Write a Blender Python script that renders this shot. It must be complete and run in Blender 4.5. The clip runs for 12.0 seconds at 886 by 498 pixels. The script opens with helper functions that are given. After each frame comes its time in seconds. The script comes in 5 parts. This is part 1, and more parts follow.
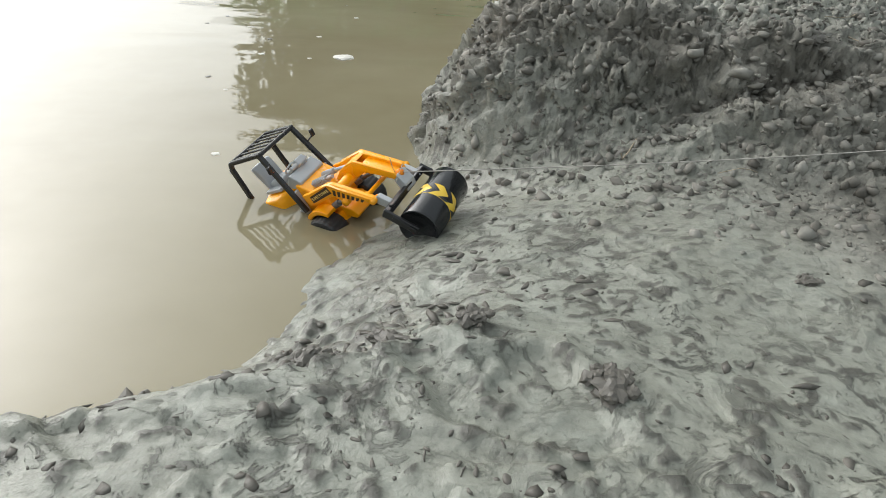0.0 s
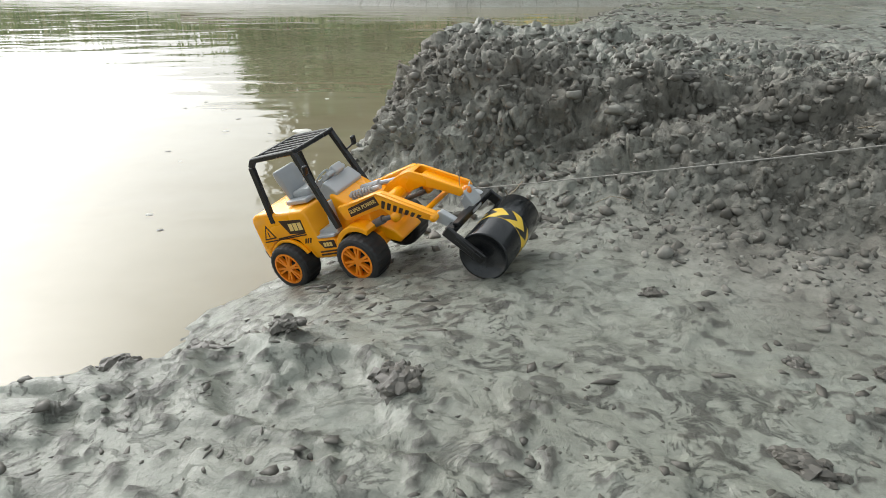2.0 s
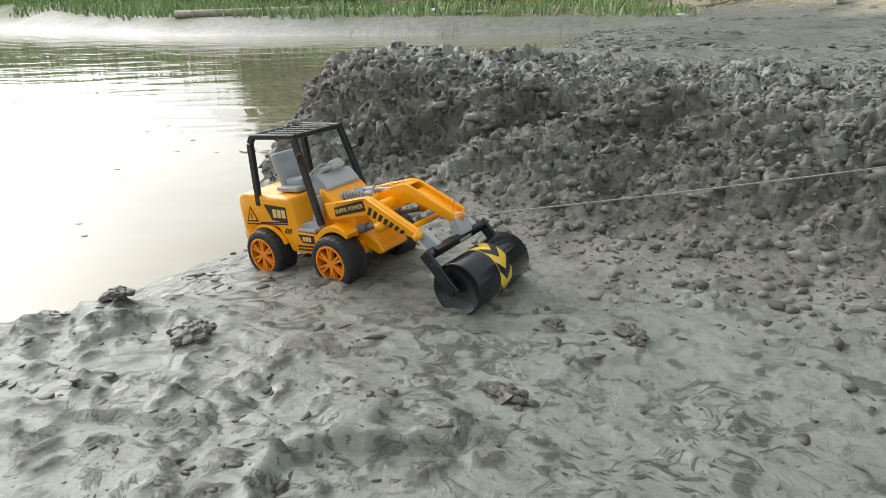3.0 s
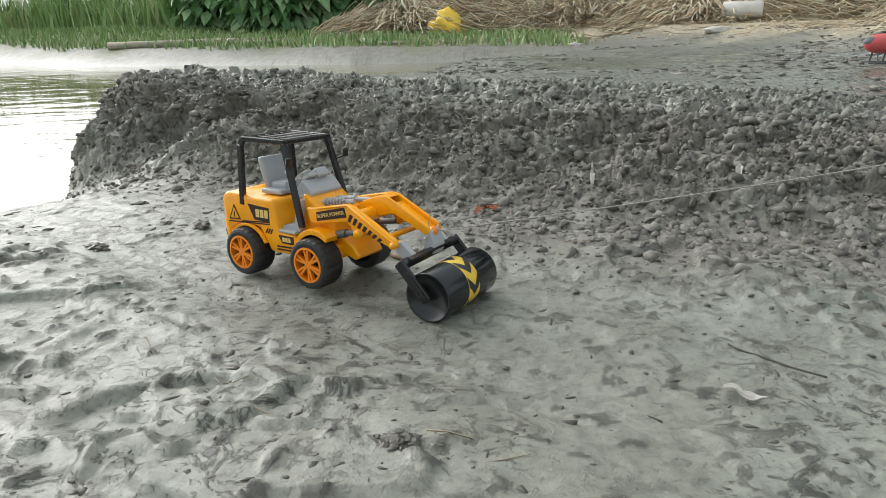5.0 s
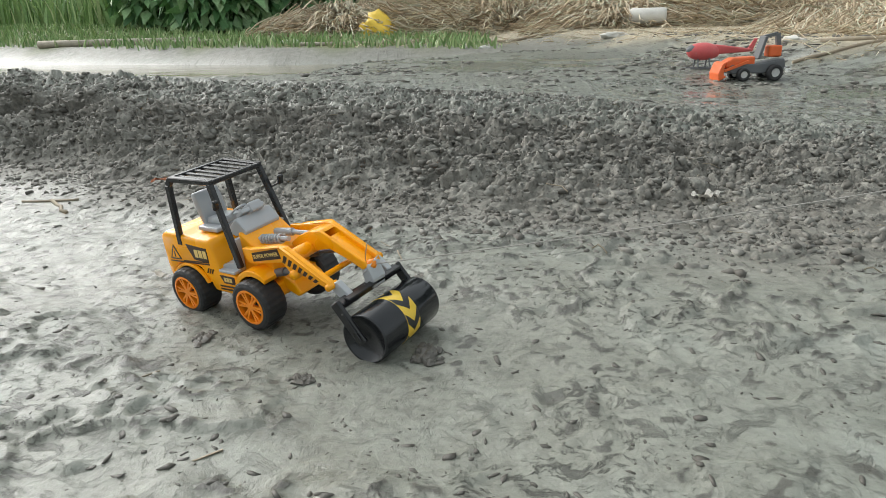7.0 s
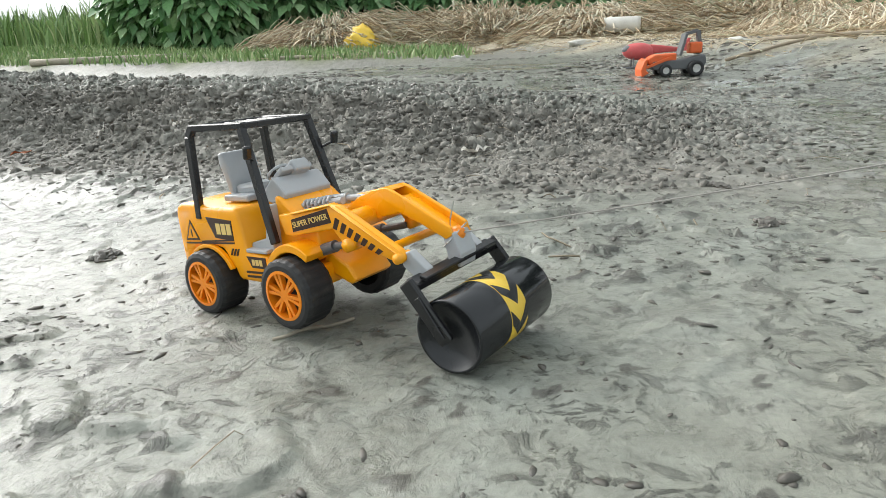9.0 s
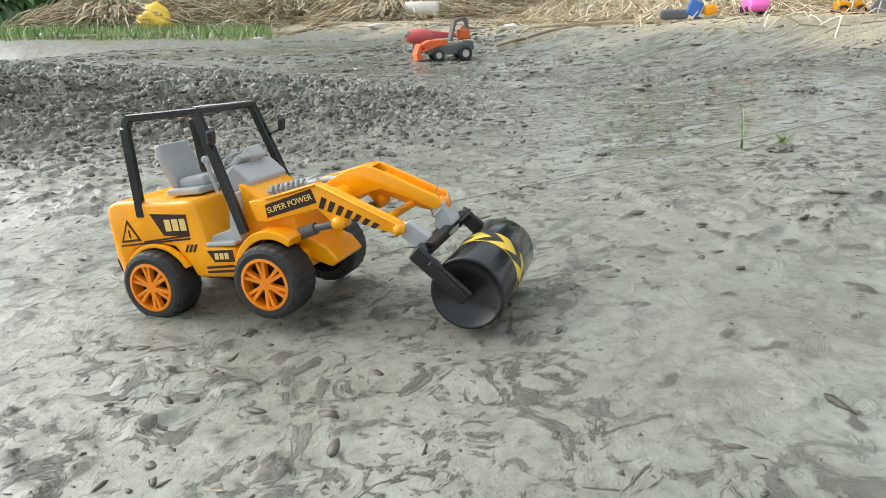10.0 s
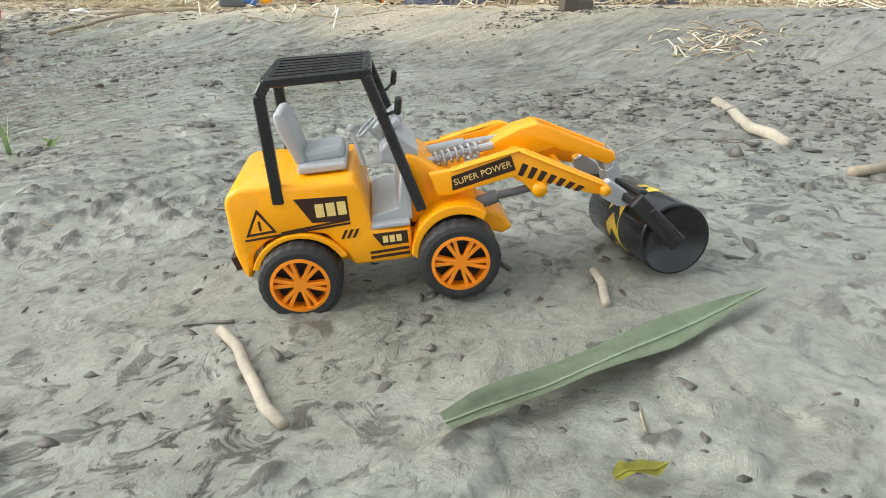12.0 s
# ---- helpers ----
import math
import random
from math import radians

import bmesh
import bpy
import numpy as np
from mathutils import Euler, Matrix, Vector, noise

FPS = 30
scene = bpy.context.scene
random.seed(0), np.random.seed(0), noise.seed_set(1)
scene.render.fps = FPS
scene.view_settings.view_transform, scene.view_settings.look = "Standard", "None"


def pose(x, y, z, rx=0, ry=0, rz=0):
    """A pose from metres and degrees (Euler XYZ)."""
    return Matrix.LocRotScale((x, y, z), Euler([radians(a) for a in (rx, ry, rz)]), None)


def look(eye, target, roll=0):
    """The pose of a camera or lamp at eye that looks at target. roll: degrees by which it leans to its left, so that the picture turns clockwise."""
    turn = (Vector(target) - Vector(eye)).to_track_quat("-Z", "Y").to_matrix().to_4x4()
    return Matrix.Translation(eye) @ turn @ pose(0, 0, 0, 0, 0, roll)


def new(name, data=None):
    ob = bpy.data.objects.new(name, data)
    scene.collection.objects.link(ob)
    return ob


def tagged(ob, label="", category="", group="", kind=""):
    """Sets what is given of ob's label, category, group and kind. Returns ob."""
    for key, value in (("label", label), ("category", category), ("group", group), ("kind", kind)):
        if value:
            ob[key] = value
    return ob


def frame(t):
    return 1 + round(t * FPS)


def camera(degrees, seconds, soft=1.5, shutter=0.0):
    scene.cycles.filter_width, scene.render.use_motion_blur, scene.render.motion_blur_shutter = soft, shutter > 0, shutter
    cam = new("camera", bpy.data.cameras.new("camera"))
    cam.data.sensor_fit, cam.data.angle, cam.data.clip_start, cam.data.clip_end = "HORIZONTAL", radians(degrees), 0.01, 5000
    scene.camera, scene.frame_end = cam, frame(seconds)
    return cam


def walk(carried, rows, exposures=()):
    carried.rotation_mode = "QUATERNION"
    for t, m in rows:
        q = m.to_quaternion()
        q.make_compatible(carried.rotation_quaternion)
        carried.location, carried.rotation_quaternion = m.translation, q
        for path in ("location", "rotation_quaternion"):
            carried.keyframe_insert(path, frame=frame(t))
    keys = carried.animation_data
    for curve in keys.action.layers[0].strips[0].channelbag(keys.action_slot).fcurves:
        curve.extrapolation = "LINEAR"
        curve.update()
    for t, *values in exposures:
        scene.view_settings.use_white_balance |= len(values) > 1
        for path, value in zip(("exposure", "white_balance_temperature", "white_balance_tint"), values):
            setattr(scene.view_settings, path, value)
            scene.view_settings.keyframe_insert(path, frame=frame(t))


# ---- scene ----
cam = camera(68.6, 12.0, soft=0.85)
PATH = [
    (0, (-0.118, 0.075, 0.302), (-0.095, 1.779, -0.746), 2.3),
    (0.5, (-0.105, 0.077, 0.288), (-0.052, 1.809, -0.711), 3.5),
    (1, (-0.068, 0.077, 0.276), (0.002, 1.836, -0.673), 3.8),
    (1.5, (-0.023, 0.059, 0.267), (-0.036, 1.858, -0.606), 1.3),
    (2, (0.039, 0.036, 0.262), (-0.029, 1.864, -0.548), -0.8),
    (2.5, (0.13, 0.001, 0.258), (0.033, 1.84, -0.521), -2.3),
    (2.7, (0.163, -0.015, 0.25), (0.063, 1.834, -0.508), -1.9),
    (4.3, (0.46, -0.275, 0.265), (0.415, 1.597, -0.436), -2.8),
    (4.5, (0.515, -0.33, 0.248), (0.549, 1.542, -0.455), -1.7),
    (5, (0.648, -0.436, 0.247), (0.665, 1.454, -0.409), -1.9),
    (5.5, (0.784, -0.559, 0.254), (0.731, 1.338, -0.38), -3.8),
    (6, (0.909, -0.64, 0.229), (0.822, 1.249, -0.421), -3.6),
    (6.5, (1.045, -0.707, 0.242), (1.005, 1.162, -0.468), -2.1),
    (7, (1.158, -0.785, 0.271), (1.267, 1.1, -0.389), -1.3),
    (7.2, (1.197, -0.834, 0.279), (1.318, 1.056, -0.362), -1.3),
    (8.8, (1.475, -0.935, 0.2), (1.53, 0.966, -0.418), -2.3),
    (9, (1.501, -0.937, 0.194), (1.578, 0.965, -0.418), -2.3),
    (9.5, (1.593, -1.008, 0.196), (1.841, 0.878, -0.423), -1.4),
    (10, (1.665, -1.124, 0.206), (2.233, 0.671, -0.47), -1.1),
    (10.5, (1.711, -1.195, 0.204), (2.553, 0.475, -0.507), -2.5),
    (11, (1.749, -1.262, 0.219), (2.712, 0.361, -0.444), -0.1),
    (11.5, (1.916, -1.346, 0.23), (3.066, 0.132, -0.47), 1.4),
    (12, (2.085, -1.446, 0.234), (3.411, -0.14, -0.498), 0.0),
]
walk(cam, [(t, look(eye, target, roll)) for t, eye, target, roll in PATH], exposures=[(0, 0.0), (5.5, 0.0), (7.0, 0.06), (9.0, 0.32), (10.5, 0.38), (12, 0.42)])

# ---- world and light: bright overcast day ----
WATER = -0.085
world = bpy.data.worlds.new("overcast_sky")
scene.world = world
world.use_nodes = True
wn, wl = world.node_tree.nodes, world.node_tree.links
sky = wn.new("ShaderNodeTexSky")
sky.sky_type, sky.sun_disc = "NISHITA", False
sky.sun_elevation, sky.sun_rotation = radians(34), radians(-48)
sky.air_density, sky.dust_density, sky.ozone_density = 1.0, 9.0, 1.0
grey = wn.new("ShaderNodeHueSaturation")
grey.inputs["Saturation"].default_value = 0.15
wl.new(sky.outputs[0], grey.inputs["Color"])
cloud = wn.new("ShaderNodeMixRGB")
cloud.inputs[0].default_value, cloud.inputs[2].default_value = 0.4, (5.65, 6.45, 6.7, 1)
wl.new(grey.outputs[0], cloud.inputs[1])
wl.new(cloud.outputs[0], wn["Background"].inputs["Color"])
wn["Background"].inputs["Strength"].default_value = 0.2
sun = new("sun", bpy.data.lights.new("sun", "SUN"))
sun.data.energy, sun.data.angle, sun.data.color = 0.8, radians(80), (0.98, 1.0, 0.97)
sun.matrix_world = look((-3, 2.6, 3.4), (0, 0, 0))


# ---- materials ----
def material(name):
    m = bpy.data.materials.new(name)
    m.use_nodes = True
    return m, m.node_tree.nodes, m.node_tree.links, m.node_tree.nodes["Principled BSDF"]


def noise_node(n, l, scale, detail=6, rough=0.6, coord="Object", distort=0.0):
    c = n.new("ShaderNodeTexCoord")
    t = n.new("ShaderNodeTexNoise")
    t.inputs["Scale"].default_value, t.inputs["Detail"].default_value = scale, detail
    t.inputs["Roughness"].default_value, t.inputs["Distortion"].default_value = rough, distort
    l.new(c.outputs[coord], t.inputs["Vector"])
    return t


def ramp(n, l, source, stops):
    r = n.new("ShaderNodeValToRGB")
    e = r.color_ramp.elements
    while len(e) < len(stops):
        e.new(0.5)
    for k, (p, c) in zip(e, stops):
        k.position, k.color = p, (*c, 1) if len(c) == 3 else c
    l.new(source, r.inputs["Fac"])
    return r.outputs["Color"]


def mix(n, l, fac, a, b, mode="MIX"):
    m = n.new("ShaderNodeMixRGB")
    m.blend_type = mode
    for sock, v in zip(m.inputs, (fac, a, b)):
        if isinstance(v, (int, float)):
            sock.default_value = v
        elif isinstance(v, tuple):
            sock.default_value = (*v, 1)
        else:
            l.new(v, sock)
    return m.outputs[0]


def bump(n, l, bsdf, height, strength, distance):
    b = n.new("ShaderNodeBump")
    b.inputs["Strength"].default_value, b.inputs["Distance"].default_value = strength, distance
    l.new(height, b.inputs["Height"])
    l.new(b.outputs[0], bsdf.inputs["Normal"])


def simple(name, colour, rough=0.5, metal=0.0, scale=60, vary=0.18, relief=0.05, spec=0.5, dirt=None):
    """A solid with grain and blotches at two scales."""
    m, n, l, b = material(name)
    coarse, fine = noise_node(n, l, scale * 0.2, 4), noise_node(n, l, scale * 2, 4)
    dark = tuple(c * (1 - vary) for c in colour)
    light = tuple(min(1, c * (1 + vary)) for c in colour)
    col = mix(n, l, 0.35, ramp(n, l, coarse.outputs[0], [(0.3, dark), (0.7, light)]), ramp(n, l, fine.outputs[0], [(0.3, dark), (0.7, light)]))
    if dirt:
        blot = noise_node(n, l, scale * 0.6, 8, 0.7)
        col = mix(n, l, ramp(n, l, blot.outputs[0], [(0.55, (0, 0, 0)), (0.78, (0.6,) * 3)]), col, dirt)
    l.new(col, b.inputs["Base Color"])
    r = ramp(n, l, coarse.outputs[0], [(0.3, (max(0.03, rough - 0.1),) * 3), (0.7, (min(1, rough + 0.1),) * 3)])
    l.new(r, b.inputs["Roughness"])
    b.inputs["Metallic"].default_value, b.inputs["Specular IOR Level"].default_value = metal, spec
    bump(n, l, b, fine.outputs[0], relief, 0.002)
    return m


def by_object(name, stops, rough=0.6, island=False, scale=30):
    """Colour picked at random for each object or each island."""
    m, n, l, b = material(name)
    info = n.new("ShaderNodeNewGeometry" if island else "ShaderNodeObjectInfo")
    col = ramp(n, l, info.outputs["Random Per Island" if island else "Random"], stops)
    t = noise_node(n, l, scale, 5)
    l.new(mix(n, l, 1.0, col, ramp(n, l, t.outputs[0], [(0.25, (0.7,) * 3), (0.75, (1.15,) * 3)]), "MULTIPLY"), b.inputs["Base Color"])
    b.inputs["Roughness"].default_value = rough
    bump(n, l, b, t.outputs[0], 0.2, 0.004)
    return m


def mud_material():
    m, n, l, b = material("wet_grey_mud")
    dry = n.new("ShaderNodeAttribute")
    dry.attribute_name = "dry"
    green = n.new("ShaderNodeAttribute")
    green.attribute_name = "turf"
    straw = n.new("ShaderNodeAttribute")
    straw.attribute_name = "straw"
    big, mid, fine = noise_node(n, l, 2.2, 5, 0.55), noise_node(n, l, 14, 8, 0.62), noise_node(n, l, 120, 6, 0.7)
    wet = ramp(n, l, mid.outputs[0], [(0.3, (0.175, 0.181, 0.15)), (0.52, (0.24, 0.25, 0.214)), (0.75, (0.295, 0.313, 0.276))])
    wet = mix(n, l, ramp(n, l, big.outputs[0], [(0.4, (0, 0, 0)), (0.62, (0.5,) * 3)]), wet, (0.25, 0.245, 0.2))
    # dark flecks: soil bits, and shaded gaps of torn mud painted into the colour
    specks, chips = noise_node(n, l, 34, 7, 0.72, distort=1.2), noise_node(n, l, 85, 5, 0.7, distort=0.8)
    drifts = ramp(n, l, noise_node(n, l, 3.1, 5, 0.6).outputs[0], [(0.42, (0.25,) * 3), (0.6, (1.0,) * 3)])
    fleck = mix(n, l, 1.0, ramp(n, l, specks.outputs[0], [(0.54, (0, 0, 0)), (0.59, (0.95,) * 3)]), ramp(n, l, chips.outputs[0], [(0.59, (0, 0, 0)), (0.64, (0.85,) * 3)]), "LIGHTEN")
    fleck = mix(n, l, 1.0, fleck, drifts, "MULTIPLY")
    wet = mix(n, l, fleck, wet, (0.07, 0.069, 0.058))
    crumbs = n.new("ShaderNodeAttribute")
    crumbs.attribute_name = "dark"
    wet = mix(n, l, ramp(n, l, crumbs.outputs["Fac"], [(0.15, (0, 0, 0)), (0.5, (0.9,) * 3)]), wet, (0.09, 0.087, 0.073))
    soil = ramp(n, l, mid.outputs[0], [(0.25, (0.09, 0.082, 0.068)), (0.5, (0.19, 0.178, 0.152)), (0.75, (0.315, 0.306, 0.27))])
    grain = ramp(n, l, fine.outputs[0], [(0.28, (0.5,) * 3), (0.5, (1.0,) * 3), (0.72, (1.25,) * 3)])
    col = mix(n, l, dry.outputs["Fac"], wet, soil)
    turf = ramp(n, l, fine.outputs[0], [(0.3, (0.09, 0.12, 0.04)), (0.7, (0.2, 0.22, 0.09))])
    col = mix(n, l, green.outputs["Fac"], col, turf)
    litter = ramp(n, l, fine.outputs[0], [(0.3, (0.3, 0.25, 0.17)), (0.7, (0.6, 0.52, 0.38))])
    col = mix(n, l, straw.outputs["Fac"], col, litter)
    col = mix(n, l, 0.8, col, grain, "MULTIPLY")
    l.new(col, b.inputs["Base Color"])
    gloss = ramp(n, l, mid.outputs[0], [(0.35, (0.27,) * 3), (0.6, (0.4,) * 3), (0.75, (0.55,) * 3)])
    gloss = mix(n, l, dry.outputs["Fac"], gloss, (0.78, 0.78, 0.78))
    gloss = mix(n, l, green.outputs["Fac"], gloss, (0.9, 0.9, 0.9))
    gloss = mix(n, l, straw.outputs["Fac"], gloss, (0.85, 0.85, 0.85))
    slick = n.new("ShaderNodeAttribute")
    slick.attribute_name = "slick"
    gloss = mix(n, l, slick.outputs["Fac"], gloss, (0.1, 0.1, 0.1))
    l.new(gloss, b.inputs["Roughness"])
    b.inputs["Specular IOR Level"].default_value = 0.42
    film = ramp(n, l, big.outputs[0], [(0.38, (0.05,) * 3), (0.62, (0.28,) * 3)])
    for other in (dry, green, straw):
        film = mix(n, l, other.outputs["Fac"], film, (0, 0, 0))
    film = mix(n, l, fleck, film, (0.1, 0.1, 0.1))
    l.new(film, b.inputs["Coat Weight"])
    b.inputs["Coat Roughness"].default_value = 0.3
    h = mix(n, l, 0.45, mid.outputs[0], fine.outputs[0])
    h = mix(n, l, 0.35, h, specks.outputs[0])
    h = mix(n, l, 0.3, h, fleck, "ADD")
    bump(n, l, b, h, 0.85, 0.008)
    calm = n.new("ShaderNodeMath")
    calm.operation = "MULTIPLY_ADD"
    calm.inputs[1].default_value, calm.inputs[2].default_value = -0.65, 0.75
    l.new(slick.outputs["Fac"], calm.inputs[0])
    l.new(calm.outputs[0], b.inputs["Normal"].links[0].from_node.inputs["Strength"])
    return m


def water_material():
    m, n, l, b = material("muddy_pond_water")
    t = noise_node(n, l, 1.4, 5)
    l.new(ramp(n, l, t.outputs[0], [(0.35, (0.2, 0.175, 0.108)), (0.7, (0.26, 0.235, 0.158))]), b.inputs["Base Color"])
    b.inputs["Roughness"].default_value = 0.025
    b.inputs["IOR"].default_value = 1.33
    c = n.new("ShaderNodeTexCoord")
    s = n.new("ShaderNodeMapping")
    s.inputs["Scale"].default_value = (3.5, 8, 1)
    s.inputs["Rotation"].default_value = (0, 0, 0.25)
    r = n.new("ShaderNodeTexNoise")
    r.inputs["Scale"].default_value, r.inputs["Detail"].default_value = 1.0, 3
    l.new(c.outputs["Object"], s.inputs["Vector"])
    l.new(s.outputs[0], r.inputs["Vector"])
    big = n.new("ShaderNodeMapping")
    big.inputs["Scale"].default_value, big.inputs["Rotation"].default_value = (0.9, 2.6, 1), (0, 0, 0.2)
    l.new(c.outputs["Object"], big.inputs["Vector"])
    patch = n.new("ShaderNodeTexNoise")
    patch.inputs["Scale"].default_value, patch.inputs["Detail"].default_value = 1.6, 2
    l.new(big.outputs[0], patch.inputs["Vector"])
    ruffled = ramp(n, l, patch.outputs[0], [(0.42, (0.1,) * 3), (0.6, (1.0,) * 3)])
    bump(n, l, b, mix(n, l, 1.0, r.outputs[0], ruffled, "MULTIPLY"), 0.06, 0.05)
    return m


MUD, POND = mud_material(), water_material()
CLOD = by_object("broken_soil_clod", [(0.0, (0.085, 0.078, 0.065)), (0.5, (0.175, 0.164, 0.141)), (1.0, (0.245, 0.238, 0.21))], 0.7, True, 60)
LUMP = simple("dark_wet_soil", (0.1, 0.092, 0.078), 0.5, scale=60, vary=0.3, relief=0.5)
ORANGE = simple("orange_yellow_plastic", (0.98, 0.385, 0.001), 0.3, scale=40, vary=0.05, relief=0.02, dirt=(0.6, 0.3, 0.06))
RIM = simple("orange_rim_plastic", (0.85, 0.25, 0.008), 0.32, scale=60, vary=0.06, relief=0.02)
BLACK = simple("black_plastic", (0.014, 0.014, 0.015), 0.28, scale=60, vary=0.2, relief=0.03)
WETBLACK = simple("wet_black_plastic", (0.012, 0.013, 0.015), 0.16, scale=40, vary=0.2, relief=0.06)
RUBBER = simple("black_rubber", (0.022, 0.022, 0.023), 0.6, scale=80, vary=0.25, relief=0.15, dirt=(0.09, 0.085, 0.075))
GREY = simple("grey_plastic", (0.4, 0.415, 0.43), 0.38, scale=50, vary=0.08, relief=0.03)
DARKGREY = simple("dark_grey_plastic", (0.12, 0.125, 0.13), 0.4, scale=50, vary=0.1)
STICKER = simple("dark_brown_sticker", (0.035, 0.012, 0.008), 0.35, scale=50, vary=0.1, relief=0.0)
PRINT = simple("pale_sticker_print", (0.8, 0.58, 0.2), 0.4, scale=50, vary=0.05, relief=0.0)
YELLOW = simple("yellow_sticker", (0.82, 0.55, 0.06), 0.4, scale=50, vary=0.08, relief=0.0)
WIRE = simple("steel_wire", (0.5, 0.5, 0.49), 0.35, 0.9, scale=80)
STRING = simple("pale_grey_string", (0.3, 0.285, 0.26), 0.8, scale=200)
STRAWS = by_object("dry_straw", [(0.0, (0.3, 0.22, 0.13)), (0.3, (0.6, 0.47, 0.32)), (0.65, (0.78, 0.68, 0.5)), (0.85, (0.86, 0.8, 0.66)), (1.0, (0.4, 0.4, 0.25))], 0.8, True)
BLADES = by_object("green_grass", [(0.0, (0.14, 0.25, 0.08)), (0.5, (0.25, 0.38, 0.14)), (0.85, (0.36, 0.46, 0.2)), (1.0, (0.46, 0.47, 0.27))], 0.6, True)
LEAVES = by_object("broad_green_leaf", [(0.0, (0.08, 0.2, 0.07)), (0.5, (0.19, 0.38, 0.15)), (1.0, (0.4, 0.56, 0.3))], 0.45, True)
TREELEAF = by_object("dark_tree_leaf", [(0.0, (0.02, 0.05, 0.012)), (0.6, (0.045, 0.085, 0.022)), (1.0, (0.09, 0.13, 0.035))], 0.6, True)
BARK = simple("rough_bark", (0.13, 0.1, 0.075), 0.85, scale=10, vary=0.35, relief=0.6)
STICKWOOD = simple("weathered_stick", (0.36, 0.32, 0.25), 0.8, scale=90, vary=0.3, relief=0.4, dirt=(0.2, 0.19, 0.16))
TWIG = simple("dry_twig", (0.3, 0.25, 0.18), 0.8, scale=90, vary=0.3, relief=0.3)
PALE = simple("pale_weathered_litter", (0.62, 0.6, 0.55), 0.7, scale=40, vary=0.15)
BRICK = simple("mud_coated_brick", (0.09, 0.075, 0.06), 0.8, scale=40, vary=0.3, relief=0.5)
RED = simple("faded_red_plastic", (0.6, 0.1, 0.1), 0.4, scale=40, vary=0.15, dirt=(0.45, 0.25, 0.2))
VERMILION = simple("orange_red_plastic", (0.72, 0.13, 0.03), 0.4, scale=40, vary=0.12, dirt=(0.4, 0.22, 0.12))
BLUE = simple("blue_plastic", (0.05, 0.16, 0.5), 0.4, scale=40)
AQUA = simple("pale_aqua_plastic", (0.45, 0.75, 0.85), 0.35, scale=40)
PINK = simple("pink_plastic", (0.85, 0.16, 0.55), 0.35, scale=40)
LIME = simple("lime_yellow_plastic", (0.75, 0.75, 0.12), 0.4, scale=40)
CLOTH = simple("dark_slate_sheet", (0.045, 0.05, 0.07), 0.4, scale=20, vary=0.3, relief=0.3)
CHROME = simple("dull_silver_plastic", (0.55, 0.55, 0.54), 0.35, 0.5, scale=60)


# ---- mesh helpers ----
def part(name, bm, mat, parent=None, label="", smooth=False):
    me = bpy.data.meshes.new(name)
    bm.to_mesh(me)
    bm.free()
    me.materials.append(mat)
    if smooth:
        for p in me.polygons:
            p.use_smooth = True
    ob = new(name, me)
    if parent:
        ob.parent = parent
    return tagged(ob, label) if label else ob


def thing(name, m, label, category, group=""):
    ob = new(name)
    ob.matrix_world = m
    return tagged(ob, label, category, group)


def merge(*bms):
    out = bmesh.new()
    for b in bms:
        me = bpy.data.meshes.new("tmp")
        b.to_mesh(me)
        b.free()
        out.from_mesh(me)
        bpy.data.meshes.remove(me)
    return out


def box(size, at=(0, 0, 0), rot=(0, 0, 0), bevel=0.0, seg=2):
    bm = bmesh.new()
    bmesh.ops.create_cube(bm, size=1, matrix=Matrix.Diagonal((*size, 1)))
    if bevel:
        bmesh.ops.bevel(bm, geom=bm.edges[:], offset=bevel, segments=seg, affect="EDGES", profile=0.5)
    bm.transform(pose(*at, *rot))
    return bm


def prism(outline, y0, y1, bevel=0.0):
    """An outline in x and z, drawn out from y0 to y1."""
    bm = bmesh.new()
    a = [bm.verts.new((x, y0, z)) for x, z in outline]
    b = [bm.verts.new((x, y1, z)) for x, z in outline]
    k = len(a)
    bm.faces.new(a), bm.faces.new(b[::-1])
    for i in range(k):
        bm.faces.new((a[i], b[i], b[(i + 1) % k], a[(i + 1) % k]))
    bmesh.ops.recalc_face_normals(bm, faces=bm.faces)
    if bevel:
        bmesh.ops.bevel(bm, geom=bm.edges[:], offset=bevel, segments=2, affect="EDGES", profile=0.5)
    return bm


def rod(a, b, r0, r1=None, n=10):
    """A round bar from a to b."""
    a, b = Vector(a), Vector(b)
    bm = bmesh.new()
    bmesh.ops.create_cone(bm, cap_ends=True, segments=n, radius1=r0, radius2=r0 if r1 is None else r1, depth=(b - a).length)
    bm.transform(Matrix.Translation((a + b) / 2) @ (b - a).to_track_quat("Z", "Y").to_matrix().to_4x4())
    return bm


def bar(a, b, w, d, bevel=0.0008):
    """A square bar from a to b, w across y and d the other way."""
    a, b = Vector(a), Vector(b)
    bm = box((w, d, (b - a).length), bevel=bevel, seg=1)
    z = (b - a).normalized()
    x = Vector((0, 1, 0)) if abs(z.y) < 0.9 else Vector((1, 0, 0))
    y = z.cross(x).normalized()
    x = y.cross(z)
    m = Matrix((x, y, z)).transposed().to_4x4()
    bm.transform(Matrix.Translation((a + b) / 2) @ m)
    return bm


